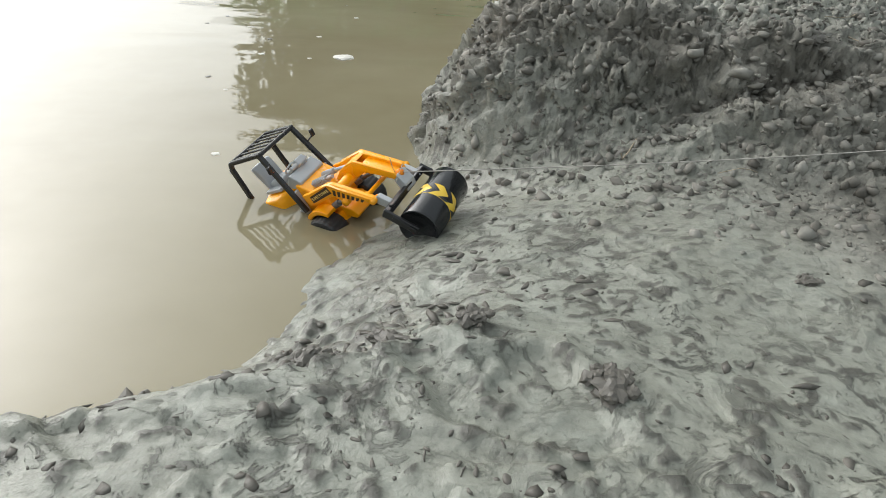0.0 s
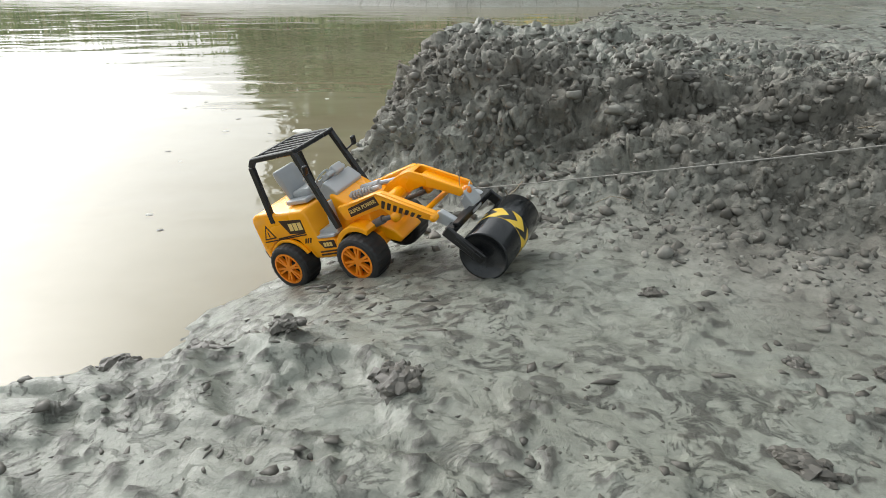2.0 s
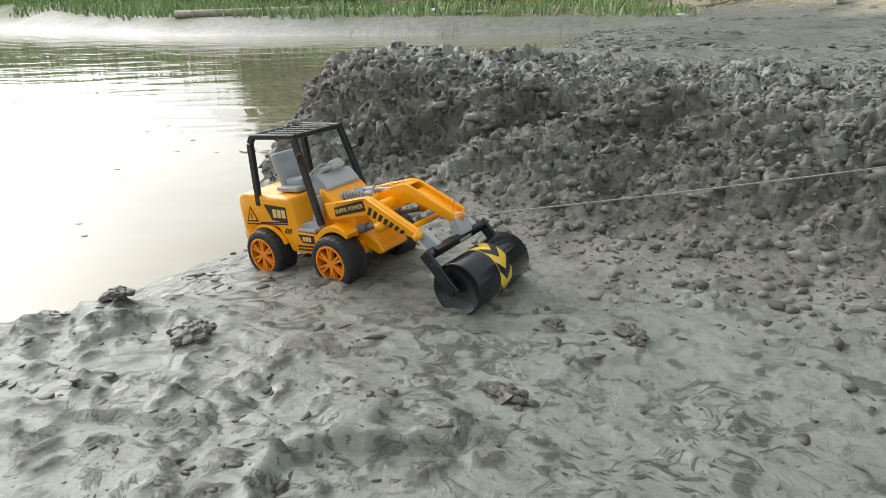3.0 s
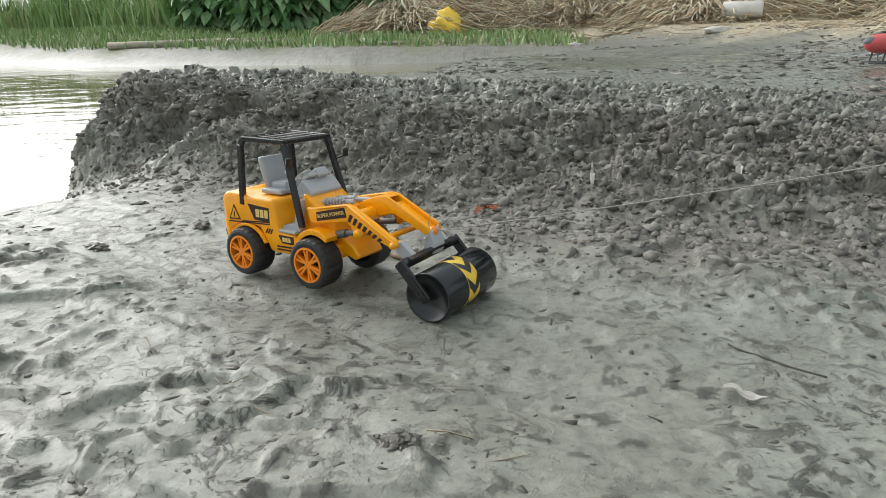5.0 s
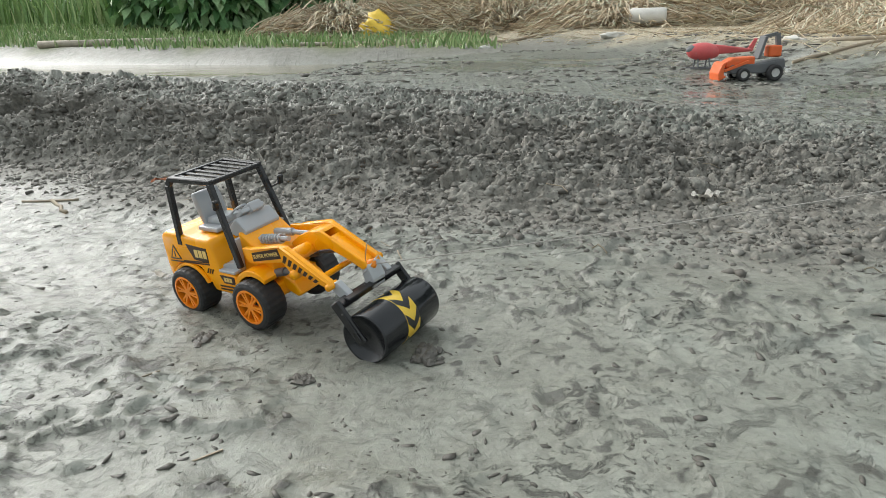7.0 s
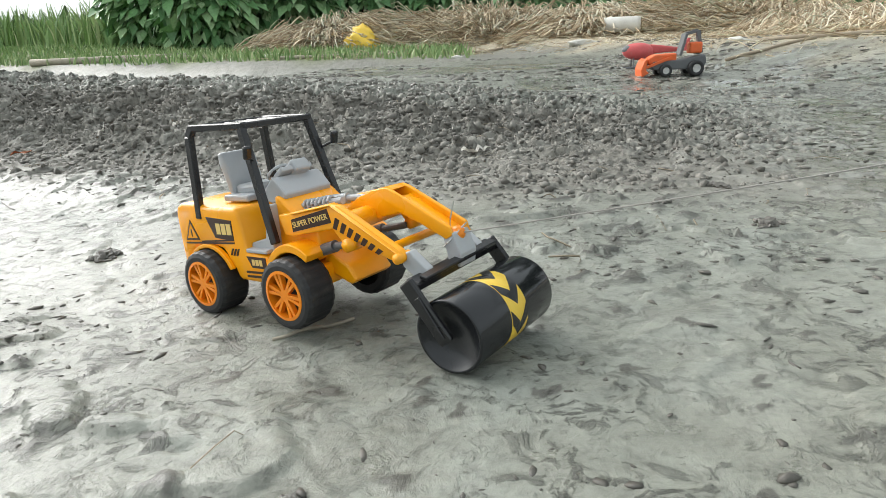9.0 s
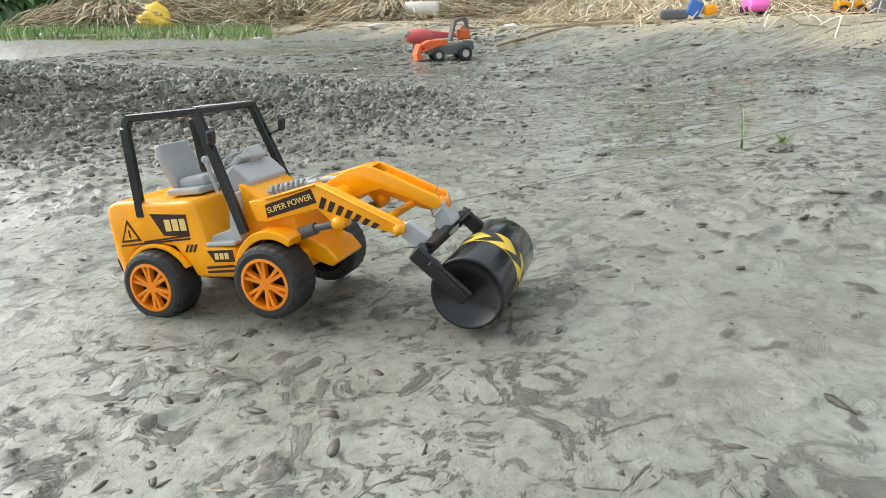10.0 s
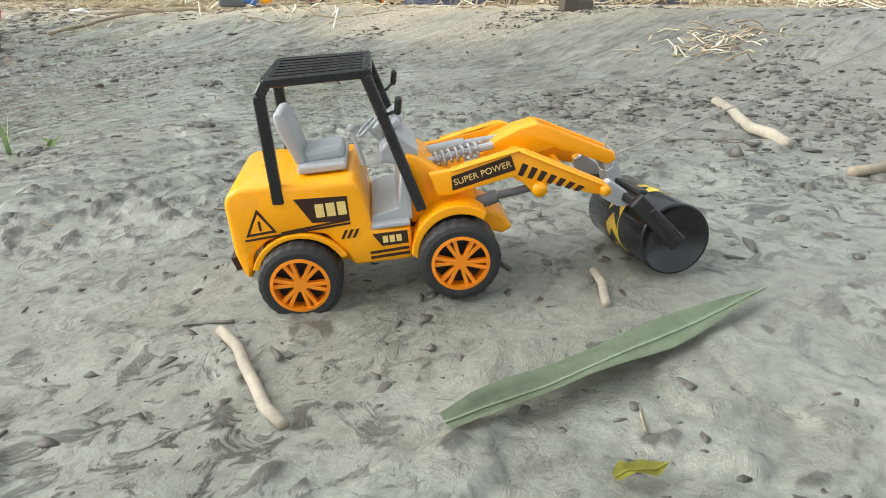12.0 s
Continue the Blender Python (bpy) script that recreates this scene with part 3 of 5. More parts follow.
def toy_loader():
    toy = thing("toy_loader", pose(0, 0, 0), "orange toy wheel loader towing roller, open black cab", "toy loader")
    # body: rear block, seat block, low step, front fenders
    tail = prism([(-0.0385, 0.044), (-0.0355, 0.0285), (-0.031, 0.0265), (-0.0275, 0.043), (-0.018, 0.0505), (0.0, 0.0545), (0.018, 0.0505), (0.0285, 0.036), (0.031, 0.0285), (0.0345, 0.027),
                  (0.069, 0.0265), (0.070, 0.048), (0.0465, 0.05), (0.0435, 0.077), (0.040, 0.083), (0.034, 0.083), (0.006, 0.083), (-0.008, 0.0855), (-0.028, 0.086), (-0.035, 0.083), (-0.0378, 0.077)], -0.040, 0.040, 0.0028)
    part("body", tail, ORANGE, toy, "orange moulded plastic body", True)
    part("floor_pan", box((0.14, 0.058, 0.016), (0.045, 0, 0.034), bevel=0.003), ORANGE, toy)
    for s in (-1, 1):
        arch = [(0.0985 + 0.0305 * math.cos(a), 0.0265 + 0.0335 * math.sin(a)) for a in np.linspace(radians(172), radians(52), 12)]
        inner = [(0.0985 + 0.0265 * math.cos(a), 0.0255 + 0.0285 * math.sin(a)) for a in np.linspace(radians(52), radians(176), 12)]
        y0, y1 = sorted((s * 0.0265, s * 0.0435))
        part("fender", prism(arch + inner, y0, y1, 0.0008), ORANGE, toy)
        rear = [(0.0 + 0.0315 * math.cos(a), 0.0236 + 0.0305 * math.sin(a)) for a in np.linspace(radians(160), radians(24), 12)]
        rin = [(0.0 + 0.0275 * math.cos(a), 0.0236 + 0.0275 * math.sin(a)) for a in np.linspace(radians(24), radians(160), 12)]
        y0, y1 = sorted((s * 0.0385, s * 0.0425))
        part("wheel_arch", prism(rear + rin, y0, y1, 0.0006), ORANGE, toy)
        part("step", box((0.024, 0.012, 0.003), (0.058, s * 0.034, 0.0512), bevel=0.0008), GREY, toy, "grey cab step")
    hood = prism([(0.070, 0.045), (0.072, 0.0905), (0.078, 0.0885), (0.092, 0.0775), (0.112, 0.070), (0.114, 0.050), (0.108, 0.044)], -0.0265, 0.0265, 0.002)
    part("hood", hood, ORANGE, toy, "", True)
    part("nose", prism([(0.108, 0.052), (0.130, 0.040), (0.137, 0.030), (0.130, 0.026), (0.105, 0.036)], -0.019, 0.019, 0.002), ORANGE, toy)
    part("dashboard", prism([(0.057, 0.0935), (0.068, 0.103), (0.0735, 0.0985), (0.081, 0.0905), (0.079, 0.086), (0.064, 0.084), (0.056, 0.086)], -0.023, 0.023, 0.0015), GREY, toy, "grey sloped dashboard")
    part("console", merge(box((0.020, 0.016, 0.010), (0.064, 0.004, 0.104), (0, -35, 0), 0.002), box((0.012, 0.030, 0.004), (0.066, 0.0, 0.1045), (0, -35, 0), 0.001)), GREY, toy)
    part("cab_floor", prism([(0.045, 0.051), (0.072, 0.051), (0.074, 0.085), (0.069, 0.085), (0.064, 0.060), (0.047, 0.056)], -0.034, 0.034, 0.001), GREY, toy, "grey moulded cab floor")
    ring = bmesh.new()
    m = pose(0.051, -0.002, 0.104, 0, -38, 0)
    loop = [m @ Vector((0.0085 * math.cos(a), 0.0085 * math.sin(a), 0)) for a in np.linspace(0, 2 * math.pi, 19)]
    ring.free()
    part("steering_wheel", merge(tube(loop, 0.0011), rod(m @ Vector((0, 0, 0)), m @ Vector((0, 0, -0.020)), 0.0016)), GREY, toy, "grey steering wheel on a column")
    part("lever", merge(rod((0.046, -0.016, 0.084), (0.042, -0.017, 0.107), 0.0014), blob(0.0028, (0.042, -0.017, 0.108), rough=0)), GREY, toy)
    part("seat", merge(box((0.030, 0.046, 0.005), (0.021, 0, 0.0868), bevel=0.0015), box((0.026, 0.026, 0.009), (0.022, 0, 0.092), (0, -4, 0), 0.003)), GREY, toy, "grey seat base")
    back = prism([(0.005, 0.088), (0.011, 0.089), (0.0065, 0.113), (0.0025, 0.122), (-0.0035, 0.121), (-0.003, 0.112)], -0.0155, 0.0155, 0.0018)
    part("backrest", back, GREY, toy, "grey seat backrest", True)
    # cab frame
    hw = 0.0345
    for s in (-1, 1):
        part("rear_post", merge(bar((-0.006, s * 0.0385, 0.0735), (-0.0045, s * 0.0355, 0.137), 0.0052, 0.0068), bar((-0.0045, s * 0.0355, 0.1365), (0.0005, s * 0.0348, 0.1432), 0.0052, 0.0062)), BLACK, toy)
        part("front_post", bar((0.078, s * 0.0365, 0.0575), (0.0555, s * 0.0315, 0.1405), 0.0054, 0.0064), BLACK, toy)
        part("roof_rail", bar((-0.0015, s * 0.0345, 0.1432), (0.0585, s * 0.0310, 0.1418), 0.0056, 0.0052), BLACK, toy)
        part("mirror", merge(rod((0.0655, s * 0.034, 0.118), (0.071, s * 0.041, 0.121), 0.001), box((0.004, 0.0065, 0.010), (0.0715, s * 0.042, 0.124), (0, 12, 0), 0.0016)), BLACK, toy, "black wing mirror")
        part("grab_handle", tube([(0.066, s * 0.0325, 0.112), (0.061, s * 0.0325, 0.113), (0.0585, s * 0.0325, 0.121), (0.0625, s * 0.0325, 0.124)], 0.0009), BLACK, toy)
    part("roof_crossbar", bar((-0.0005, -0.0345, 0.1432), (-0.0005, 0.0345, 0.1432), 0.0052, 0.0046), BLACK, toy)
    part("roof_crossbar", bar((0.0565, -0.031, 0.1418), (0.0565, 0.031, 0.1418), 0.0052, 0.0046), BLACK, toy)
    for i in range(6):
        y = -0.0265 + 0.0106 * i
        part("roof_slat", bar((0.0, y, 0.1436), (0.056, y * 0.93, 0.1424), 0.0042, 0.002, 0.0005), BLACK, toy)
    # wheels
    wheels = []
    for x in (0.0, 0.099):
        for s in (-1, 1):
            w = part("wheel", lathe([(0.004, -0.010), (0.004, 0.016), (0.0, 0.016)], 12), DARKGREY, toy, "black toy wheel with orange spoked rim")
            hub = (x - 0.0015, s * (0.0385 if x < 0.05 else 0.0400), 0.0240 if x < 0.05 else 0.0255)
            w.location = hub
            wheels.append((w, hub, s))
            wheel_parts(w, s)
    # arms, boom, cylinders
    for s in (-1, 1):
        arm = part("lift_arm", side_arm(s * 0.0325), ORANGE, toy, "orange lift arm with slotted sticker", True)
        yy = s * 0.0325 + s * 0.0032
        panel = prism([(0.0995, 0.0735), (0.0995, 0.0645), (0.139, 0.0728), (0.1365, 0.0822)], yy - 0.0002, yy + 0.0002)
        panel.transform(ARM_SHIFT)
        part("sticker", panel, STICKER, arm, "dark sticker with pale lettering")
        word = letters("SUPER POWER", 0.0056)
        word.transform(Matrix.Translation((0.1185, yy + s * 0.0003, 0.0732)) @ Matrix.Rotation(-0.215 if s < 0 else -0.215, 4, "Y") @ (pose(0, 0, 0, 90, 0, 0) if s < 0 else pose(0, 0, 0, 90, 0, 180)))
        word.transform(ARM_SHIFT)
        part("lettering", word, PRINT, arm)
        for i in range(7):
            x = 0.1435 + 0.0058 * i
            z = 0.0765 - 0.0031 * i
            slot = prism([(x, z), (x + 0.0035, z - 0.0018), (x - 0.0005, z - 0.0085 + 0.0007 * i), (x - 0.0035, z - 0.0072 + 0.0007 * i)], yy - 0.0002, yy + 0.0003)
            slot.transform(ARM_SHIFT)
            part("slot", slot, STICKER, arm)
        part("lift_cylinder", merge(rod((0.095, s * 0.024, 0.047), (0.127, s * 0.025, 0.056), 0.0042, n=16), rod((0.127, s * 0.025, 0.056), (0.149, s * 0.027, 0.0595), 0.0026, n=12)), DARKGREY, toy, "grey lift cylinder")
    part("cross_tube", rod((0.142, -0.033, 0.0735), (0.142, 0.033, 0.0735), 0.007, n=22), ORANGE, toy)
    part("cross_tube", rod((0.176, -0.032, 0.0575), (0.176, 0.032, 0.0575), 0.0028, n=14), ORANGE, toy)
    boom = []
    for y in (-0.003, 0.015):
        boom.append(prism([(0.118, 0.074), (0.131, 0.083), (0.146, 0.0885), (0.158, 0.0905), (0.164, 0.0885), (0.2085, 0.0655), (0.210, 0.060), (0.205, 0.0572), (0.186, 0.0665), (0.168, 0.0735),
                           (0.152, 0.070), (0.136, 0.066), (0.122, 0.066)], y - 0.0016, y + 0.0016, 0.0008))
    boom.append(prism([(0.118, 0.074), (0.131, 0.083), (0.146, 0.0885), (0.158, 0.0905), (0.162, 0.0885), (0.157, 0.0865), (0.14, 0.08), (0.122, 0.068)], -0.003, 0.015, 0.0004))
    boom.append(prism([(0.166, 0.0835), (0.204, 0.0625), (0.203, 0.0605), (0.165, 0.081)], -0.003, 0.015, 0.0003))
    hump = merge(*boom)
    hump.transform(Matrix.Translation((0.001, 0.001, 0.0022)))
    part("boom", hump, ORANGE, toy, "orange humped centre boom", True)
    part("ball_joint", blob(0.0052, (0.209, 0.006, 0.0615), rough=0.0), RIM, toy)
    coil = [(0.090 + 0.030 * k / 90, -0.013 + 0.0042 * math.cos(k * 0.5), 0.0805 + 0.004 * k / 90 + 0.0042 * math.sin(k * 0.5)) for k in range(91)]
    part("spring", merge(tube(coil, 0.0011, 5), rod((0.086, -0.013, 0.080), (0.128, -0.013, 0.0855), 0.0026)), GREY, toy, "grey coil spring")
    part("boom_cylinder", merge(rod((0.088, 0.008, 0.080), (0.112, 0.008, 0.0825), 0.004, n=14), rod((0.112, 0.008, 0.0825), (0.134, 0.008, 0.0835), 0.0025)), GREY, toy)
    # stickers on the body: badges as plain bars, warning triangle, stripes
    for s in (-1, 1):
        y = s * 0.0402
        a, b = y - 0.0003, y + 0.0003
        part("badge_panel", prism([(0.003, 0.0757), (0.0345, 0.0738), (0.034, 0.058), (0.0115, 0.0595)], a, b), STICKER, toy, "dark badge panel with pale bars")
        for k in range(3):
            part("badge_bar", box((0.0052, 0.0006, 0.0085), (0.0172 + 0.0066 * k, y + s * 0.0003, 0.0668), (0, 0, 0)), PRINT, toy)
        tri = [(-0.0195, 0.0725), (-0.029, 0.0555), (-0.0105, 0.0565)]
        part("warning_triangle", prism(tri, a, b), STICKER, toy, "black warning triangle outline")
        part("triangle_field", prism([(-0.0195, 0.0695), (-0.0263, 0.0572), (-0.0128, 0.058)], a + s * 0.0001, b + s * 0.0002), ORANGE, toy)
        part("warning_mark", box((0.0014, 0.0006, 0.0062), (-0.0195, y + s * 0.0004, 0.0618)), STICKER, toy)
        for z in (0.0525, 0.0548):
            part("stripe", prism([(-0.030 if z < 0.054 else -0.008, z), (0.034, z + 0.0032), (0.034, z + 0.0045), (-0.030 if z < 0.054 else -0.008, z + 0.0012)], a, b), STICKER, toy)
        part("lower_badge", prism([(0.046, 0.047), (0.0675, 0.047), (0.0675, 0.0385), (0.051, 0.0385)], a, b), STICKER, toy)
        for k in range(3):
            part("badge_bar", box((0.0032, 0.0006, 0.0045), (0.0535 + 0.0042 * k, y + s * 0.0003, 0.0428)), PRINT, toy)
        part("stripe", prism([(0.043, 0.0355), (0.0675, 0.0362), (0.0675, 0.0345), (0.043, 0.0338)], a, b), STICKER, toy)
        part("stripe", prism([(0.043, 0.0322), (0.0675, 0.0328), (0.0675, 0.031), (0.043, 0.0305)], a, b), STICKER, toy)
        for k in range(3):
            part("slash", prism([(0.030 + 0.0035 * k, 0.052), (0.0318 + 0.0035 * k, 0.052), (0.0285 + 0.0035 * k, 0.0465), (0.0268 + 0.0035 * k, 0.0465)], a, b), STICKER, toy)
    part("rear_lamp", box((0.004, 0.014, 0.010), (-0.0395, -0.030, 0.0375), (0, -12, 0), 0.001), STICKER, toy)
    # roller carrier
    fork = [bar((0.2095, -0.0445, 0.0425), (0.2095, 0.0445, 0.0425), 0.010, 0.006, 0.001), bar((0.214, -0.040, 0.0475), (0.214, 0.040, 0.0475), 0.006, 0.003, 0.0006)]
    for s in (-1, 1):
        fork.append(bar((0.206, s * 0.0465, 0.0445), (0.240, s * 0.0465, 0.0165), 0.004, 0.011, 0.001))
        fork.append(bar((0.217, s * 0.0488, 0.0385), (0.238, s * 0.0488, 0.0185), 0.0016, 0.004, 0.0004))
    frame_mesh = merge(*fork)
    frame_mesh.transform(Matrix.Translation((-HITCH[0], -HITCH[1], -HITCH[2])))
    carrier = part("carrier_frame", frame_mesh, BLACK, toy, "black roller carrier frame")
    carrier.location = HITCH
    for s in (-1, 1):
        part("bracket", prism([(0.1905, 0.056), (0.198, 0.059), (0.211, 0.048), (0.210, 0.040), (0.203, 0.0405), (0.192, 0.0485)], s * 0.0285 - 0.0035, s * 0.0285 + 0.0035, 0.001), GREY, toy, "grey arm bracket")
    part("bracket", prism([(0.203, 0.062), (0.211, 0.064), (0.2165, 0.050), (0.2145, 0.041), (0.206, 0.043)], -0.003, 0.015, 0.001), GREY, toy, "grey centre bracket")
    roller = part("roller", lathe([(0.0, -0.0395), (0.0195, -0.0395), (0.0215, -0.0438), (0.0232, -0.0442), (0.0236, -0.043), (0.0236, 0.043), (0.0232, 0.0442), (0.0215, 0.0438), (0.0195, 0.0395), (0.0, 0.0395)], 56), WETBLACK, toy, "glossy black roller drum", True)
    roller.location = tuple(h + d for h, d in zip(HITCH, DRUM))
    part("hazard_band", lathe([(0.0236, -0.0098), (0.0238, -0.0096), (0.0238, 0.0096), (0.0236, 0.0098)], 56), YELLOW, roller, "yellow band with black chevrons", True)
    for k in range(7):
        part("chevron", chevron(2 * math.pi * k / 7), BLACK, roller)
    # wire round the boom tip, and the tow string
    loops = [(0.207 + 0.005 * math.sin(k * 0.6), 0.006 + 0.011 * math.cos(k * 0.6), 0.0605 + 0.006 * math.sin(k * 0.6 + 0.7)) for k in range(26)]
    part("wire_loop", merge(tube(loops, 0.0006, 5), tube([(0.2045, 0.004, 0.065), (0.2065, 0.003, 0.072), (0.2095, 0.004, 0.083)], 0.0005, 5)), WIRE, toy, "twisted steel wire with loose end")
    string = part("tow_string", tube([(0.9 * k, 0, -0.012 * math.sin(math.pi * k)) for k in np.linspace(0, 1, 30)], 0.0006, 5), STRING, toy, "taut pale tow string")
    string.location = (0.212, 0.006, 0.062)
    return toy, wheels, carrier, roller, string


TOY_ROWS = [  # seconds, place of the rear axle's foot, yaw, pitch, roll
    (0.0, (-0.2875, 0.8417, -0.1540), (-34.7, 25.7, 16.0)),
    (0.5, (-0.2479, 0.8010, -0.1306), (-29.8, 27.4, 13.2)),
    (1.0, (-0.2129, 0.7733, -0.1041), (-29.6, 24.4, 21.2)),
    (1.5, (-0.1748, 0.7422, -0.0795), (-29.1, 20.8, 9.1)),
    (2.0, (-0.1202, 0.7067, -0.0546), (-27.8, 16.6, 7.8)),
    (2.5, (-0.0605, 0.6732, -0.0298), (-30.7, 10.1, 2.4)),
    (4.5, (0.3585, 0.3384, -0.0069), (-34.0, 2.6, -1.2)),
    (5.0, (0.4676, 0.2657, -0.0041), (-34.3, 0.8, -2.7)),
    (5.5, (0.5902, 0.1761, -0.0044), (-35.2, -0.4, -6.5)),
    (6.0, (0.7238, 0.0907, -0.0120), (-36.6, 2.0, 2.4)),
    (6.5, (0.8603, -0.0163, -0.0114), (-37.7, 2.2, 3.7)),
    (7.0, (0.9589, -0.0985, -0.0103), (-36.5, 2.8, 5.7)),
    (9.0, (1.3657, -0.4121, -0.0054), (-38.9, 5.2, -0.4)),
    (9.5, (1.4845, -0.5046, 0.0003), (-38.0, 3.5, 7.4)),
    (10.0, (1.6280, -0.6103, -0.0006), (-36.6, 7.5, -2.5)),
    (10.5, (1.7440, -0.7259, 0.0039), (-37.9, 8.4, 4.7)),
    (11.0, (1.8828, -0.8677, 0.0312), (-38.5, 4.2, 3.0)),
    (11.5, (2.1302, -0.9807, 0.0423), (-40.2, 7.0, 7.6)),
    (12.0, (2.3173, -1.0932, 0.0480), (-40.1, 5.9, 3.9)),
]
CARRIER_ROWS = [  # seconds, yaw, pitch, roll of the loosely wired roller carrier on the arms
    (0.0, 6.0, -8.7, -1.1), (0.5, 4.9, -9.7, -2.6), (1.0, 3.8, -10.7, -4.1), (1.5, 3.0, -10.3, -2.8), (2.0, 2.2, -9.9, -1.5),
    (2.5, 1.7, -12.0, -0.5), (4.5, 0.1, -4.7, 0.7), (5.0, 1.1, -7.5, 1.2), (5.5, 2.0, -10.3, 1.7), (6.0, 1.6, -10.4, -0.1),
    (6.5, 1.1, -10.5, -1.9), (7.0, 1.5, -13.6, -2.5), (9.0, 0.6, -14.2, 1.5), (9.5, 0.7, -6.1, 0.6), (10.0, -0.0, -6.4, 1.7),
    (10.5, 1.0, -7.3, -3.5), (11.0, 2.6, -8.3, -4.2), (11.5, 2.3, -14.2, -12.5), (12.0, 3.2, -10.3, -6.4),
]
loader, loader_wheels, loader_carrier, loader_roller, loader_string = toy_loader()


def motions():
    """The loader is towed out of the water and over the mud; its wheels and drum turn with the way."""
    def turned(yaw, pitch, roll):
        return Matrix.Rotation(radians(yaw), 4, "Z") @ Matrix.Rotation(-radians(pitch), 4, "Y") @ Matrix.Rotation(radians(roll), 4, "X")

    walk(loader, [(t, Matrix.Translation(p) @ turned(*a)) for t, p, a in TOY_ROWS])
    pull = Matrix.Rotation(radians(-14), 4, "Z") @ Matrix.Rotation(radians(-12.5), 4, "Y")
    walk(loader_string, [(t, pose(0.212, 0.006, 0.062) @ turned(*a).inverted() @ pull) for t, p, a in TOY_ROWS])
    times = np.array([r[0] for r in TOY_ROWS])
    way = np.r_[0, np.cumsum([(Vector(b[1]) - Vector(a[1])).length for a, b in zip(TOY_ROWS, TOY_ROWS[1:])])]
    steps = np.arange(0, 12.05, 0.1)
    gone = np.interp(steps, times, way)
    for w, hub, s in loader_wheels:
        face = Matrix.Rotation(math.pi if s > 0 else 0, 4, "Z")
        walk(w, [(float(t), pose(*hub) @ Matrix.Rotation(d / 0.0257, 4, "Y") @ face) for t, d in zip(steps, gone)])
    walk(loader_carrier, [(t, pose(*HITCH) @ turned(*a)) for t, *a in CARRIER_ROWS])
    tilt = [[float(np.interp(t, [r[0] for r in CARRIER_ROWS], [r[k] for r in CARRIER_ROWS])) for k in (1, 2, 3)] for t in steps]
    walk(loader_roller, [(float(t), pose(*HITCH) @ turned(*a) @ pose(*DRUM) @ Matrix.Rotation(d / 0.0236, 4, "Y")) for t, a, d in zip(steps, tilt, gone)])


# ---- loose soil ----
def scatter(name, spots, mat, label, category, kind="stuff", sub=1, stretch=0.0):
    """Many small lumps in one mesh. spots: rows of x, y, z, size, squash, seed."""
    ico = bmesh.new()
    bmesh.ops.create_icosphere(ico, subdivisions=sub, radius=1)
    base = np.array([v.co[:] for v in ico.verts])
    faces = np.array([[v.index for v in f.verts] for f in ico.faces])
    ico.free()
    rng = np.random.default_rng(5)
    n, k = len(spots), len(base)
    p = np.array(spots)
    shape = base[None] * (1 + 0.34 * rng.standard_normal((n, k, 1))) * (0.6 + 0.8 * rng.random((n, 1, 3))) * np.array([1 + stretch, 1.0, 1.0])
    a = rng.random(n) * 6.283
    c, s = np.cos(a)[:, None], np.sin(a)[:, None]
    x, y, z = shape[..., 0], shape[..., 1], shape[..., 2] * p[:, None, 4]
    co = np.stack([c * x - s * y, s * x + c * y, z], -1) * p[:, None, 3:4] + p[:, None, :3]
    idx = (faces[None] + (np.arange(n) * k)[:, None, None]).reshape(-1, 3)
    return raw_mesh(name, co.reshape(-1, 3), idx, mat, label, category, kind)


def raw_mesh(name, co, tris, mat, label, category, kind="stuff", smooth_=False, parent=None):
    me = bpy.data.meshes.new(name)
    me.vertices.add(len(co))
    me.vertices.foreach_set("co", np.asarray(co, np.float32).ravel())
    w = tris.shape[1]
    me.loops.add(tris.size)
    me.loops.foreach_set("vertex_index", tris.ravel().astype(np.int32))
    me.polygons.add(len(tris))
    me.polygons.foreach_set("loop_start", np.arange(0, tris.size, w, dtype=np.int32))
    if smooth_:
        me.polygons.foreach_set("use_smooth", np.ones(len(tris), dtype=bool))
    me.materials.append(mat)
    me.update(calc_edges=True)
    ob = new(name, me)
    if parent:
        ob.parent = parent
        return ob
    return tagged(ob, label, category, kind=kind)


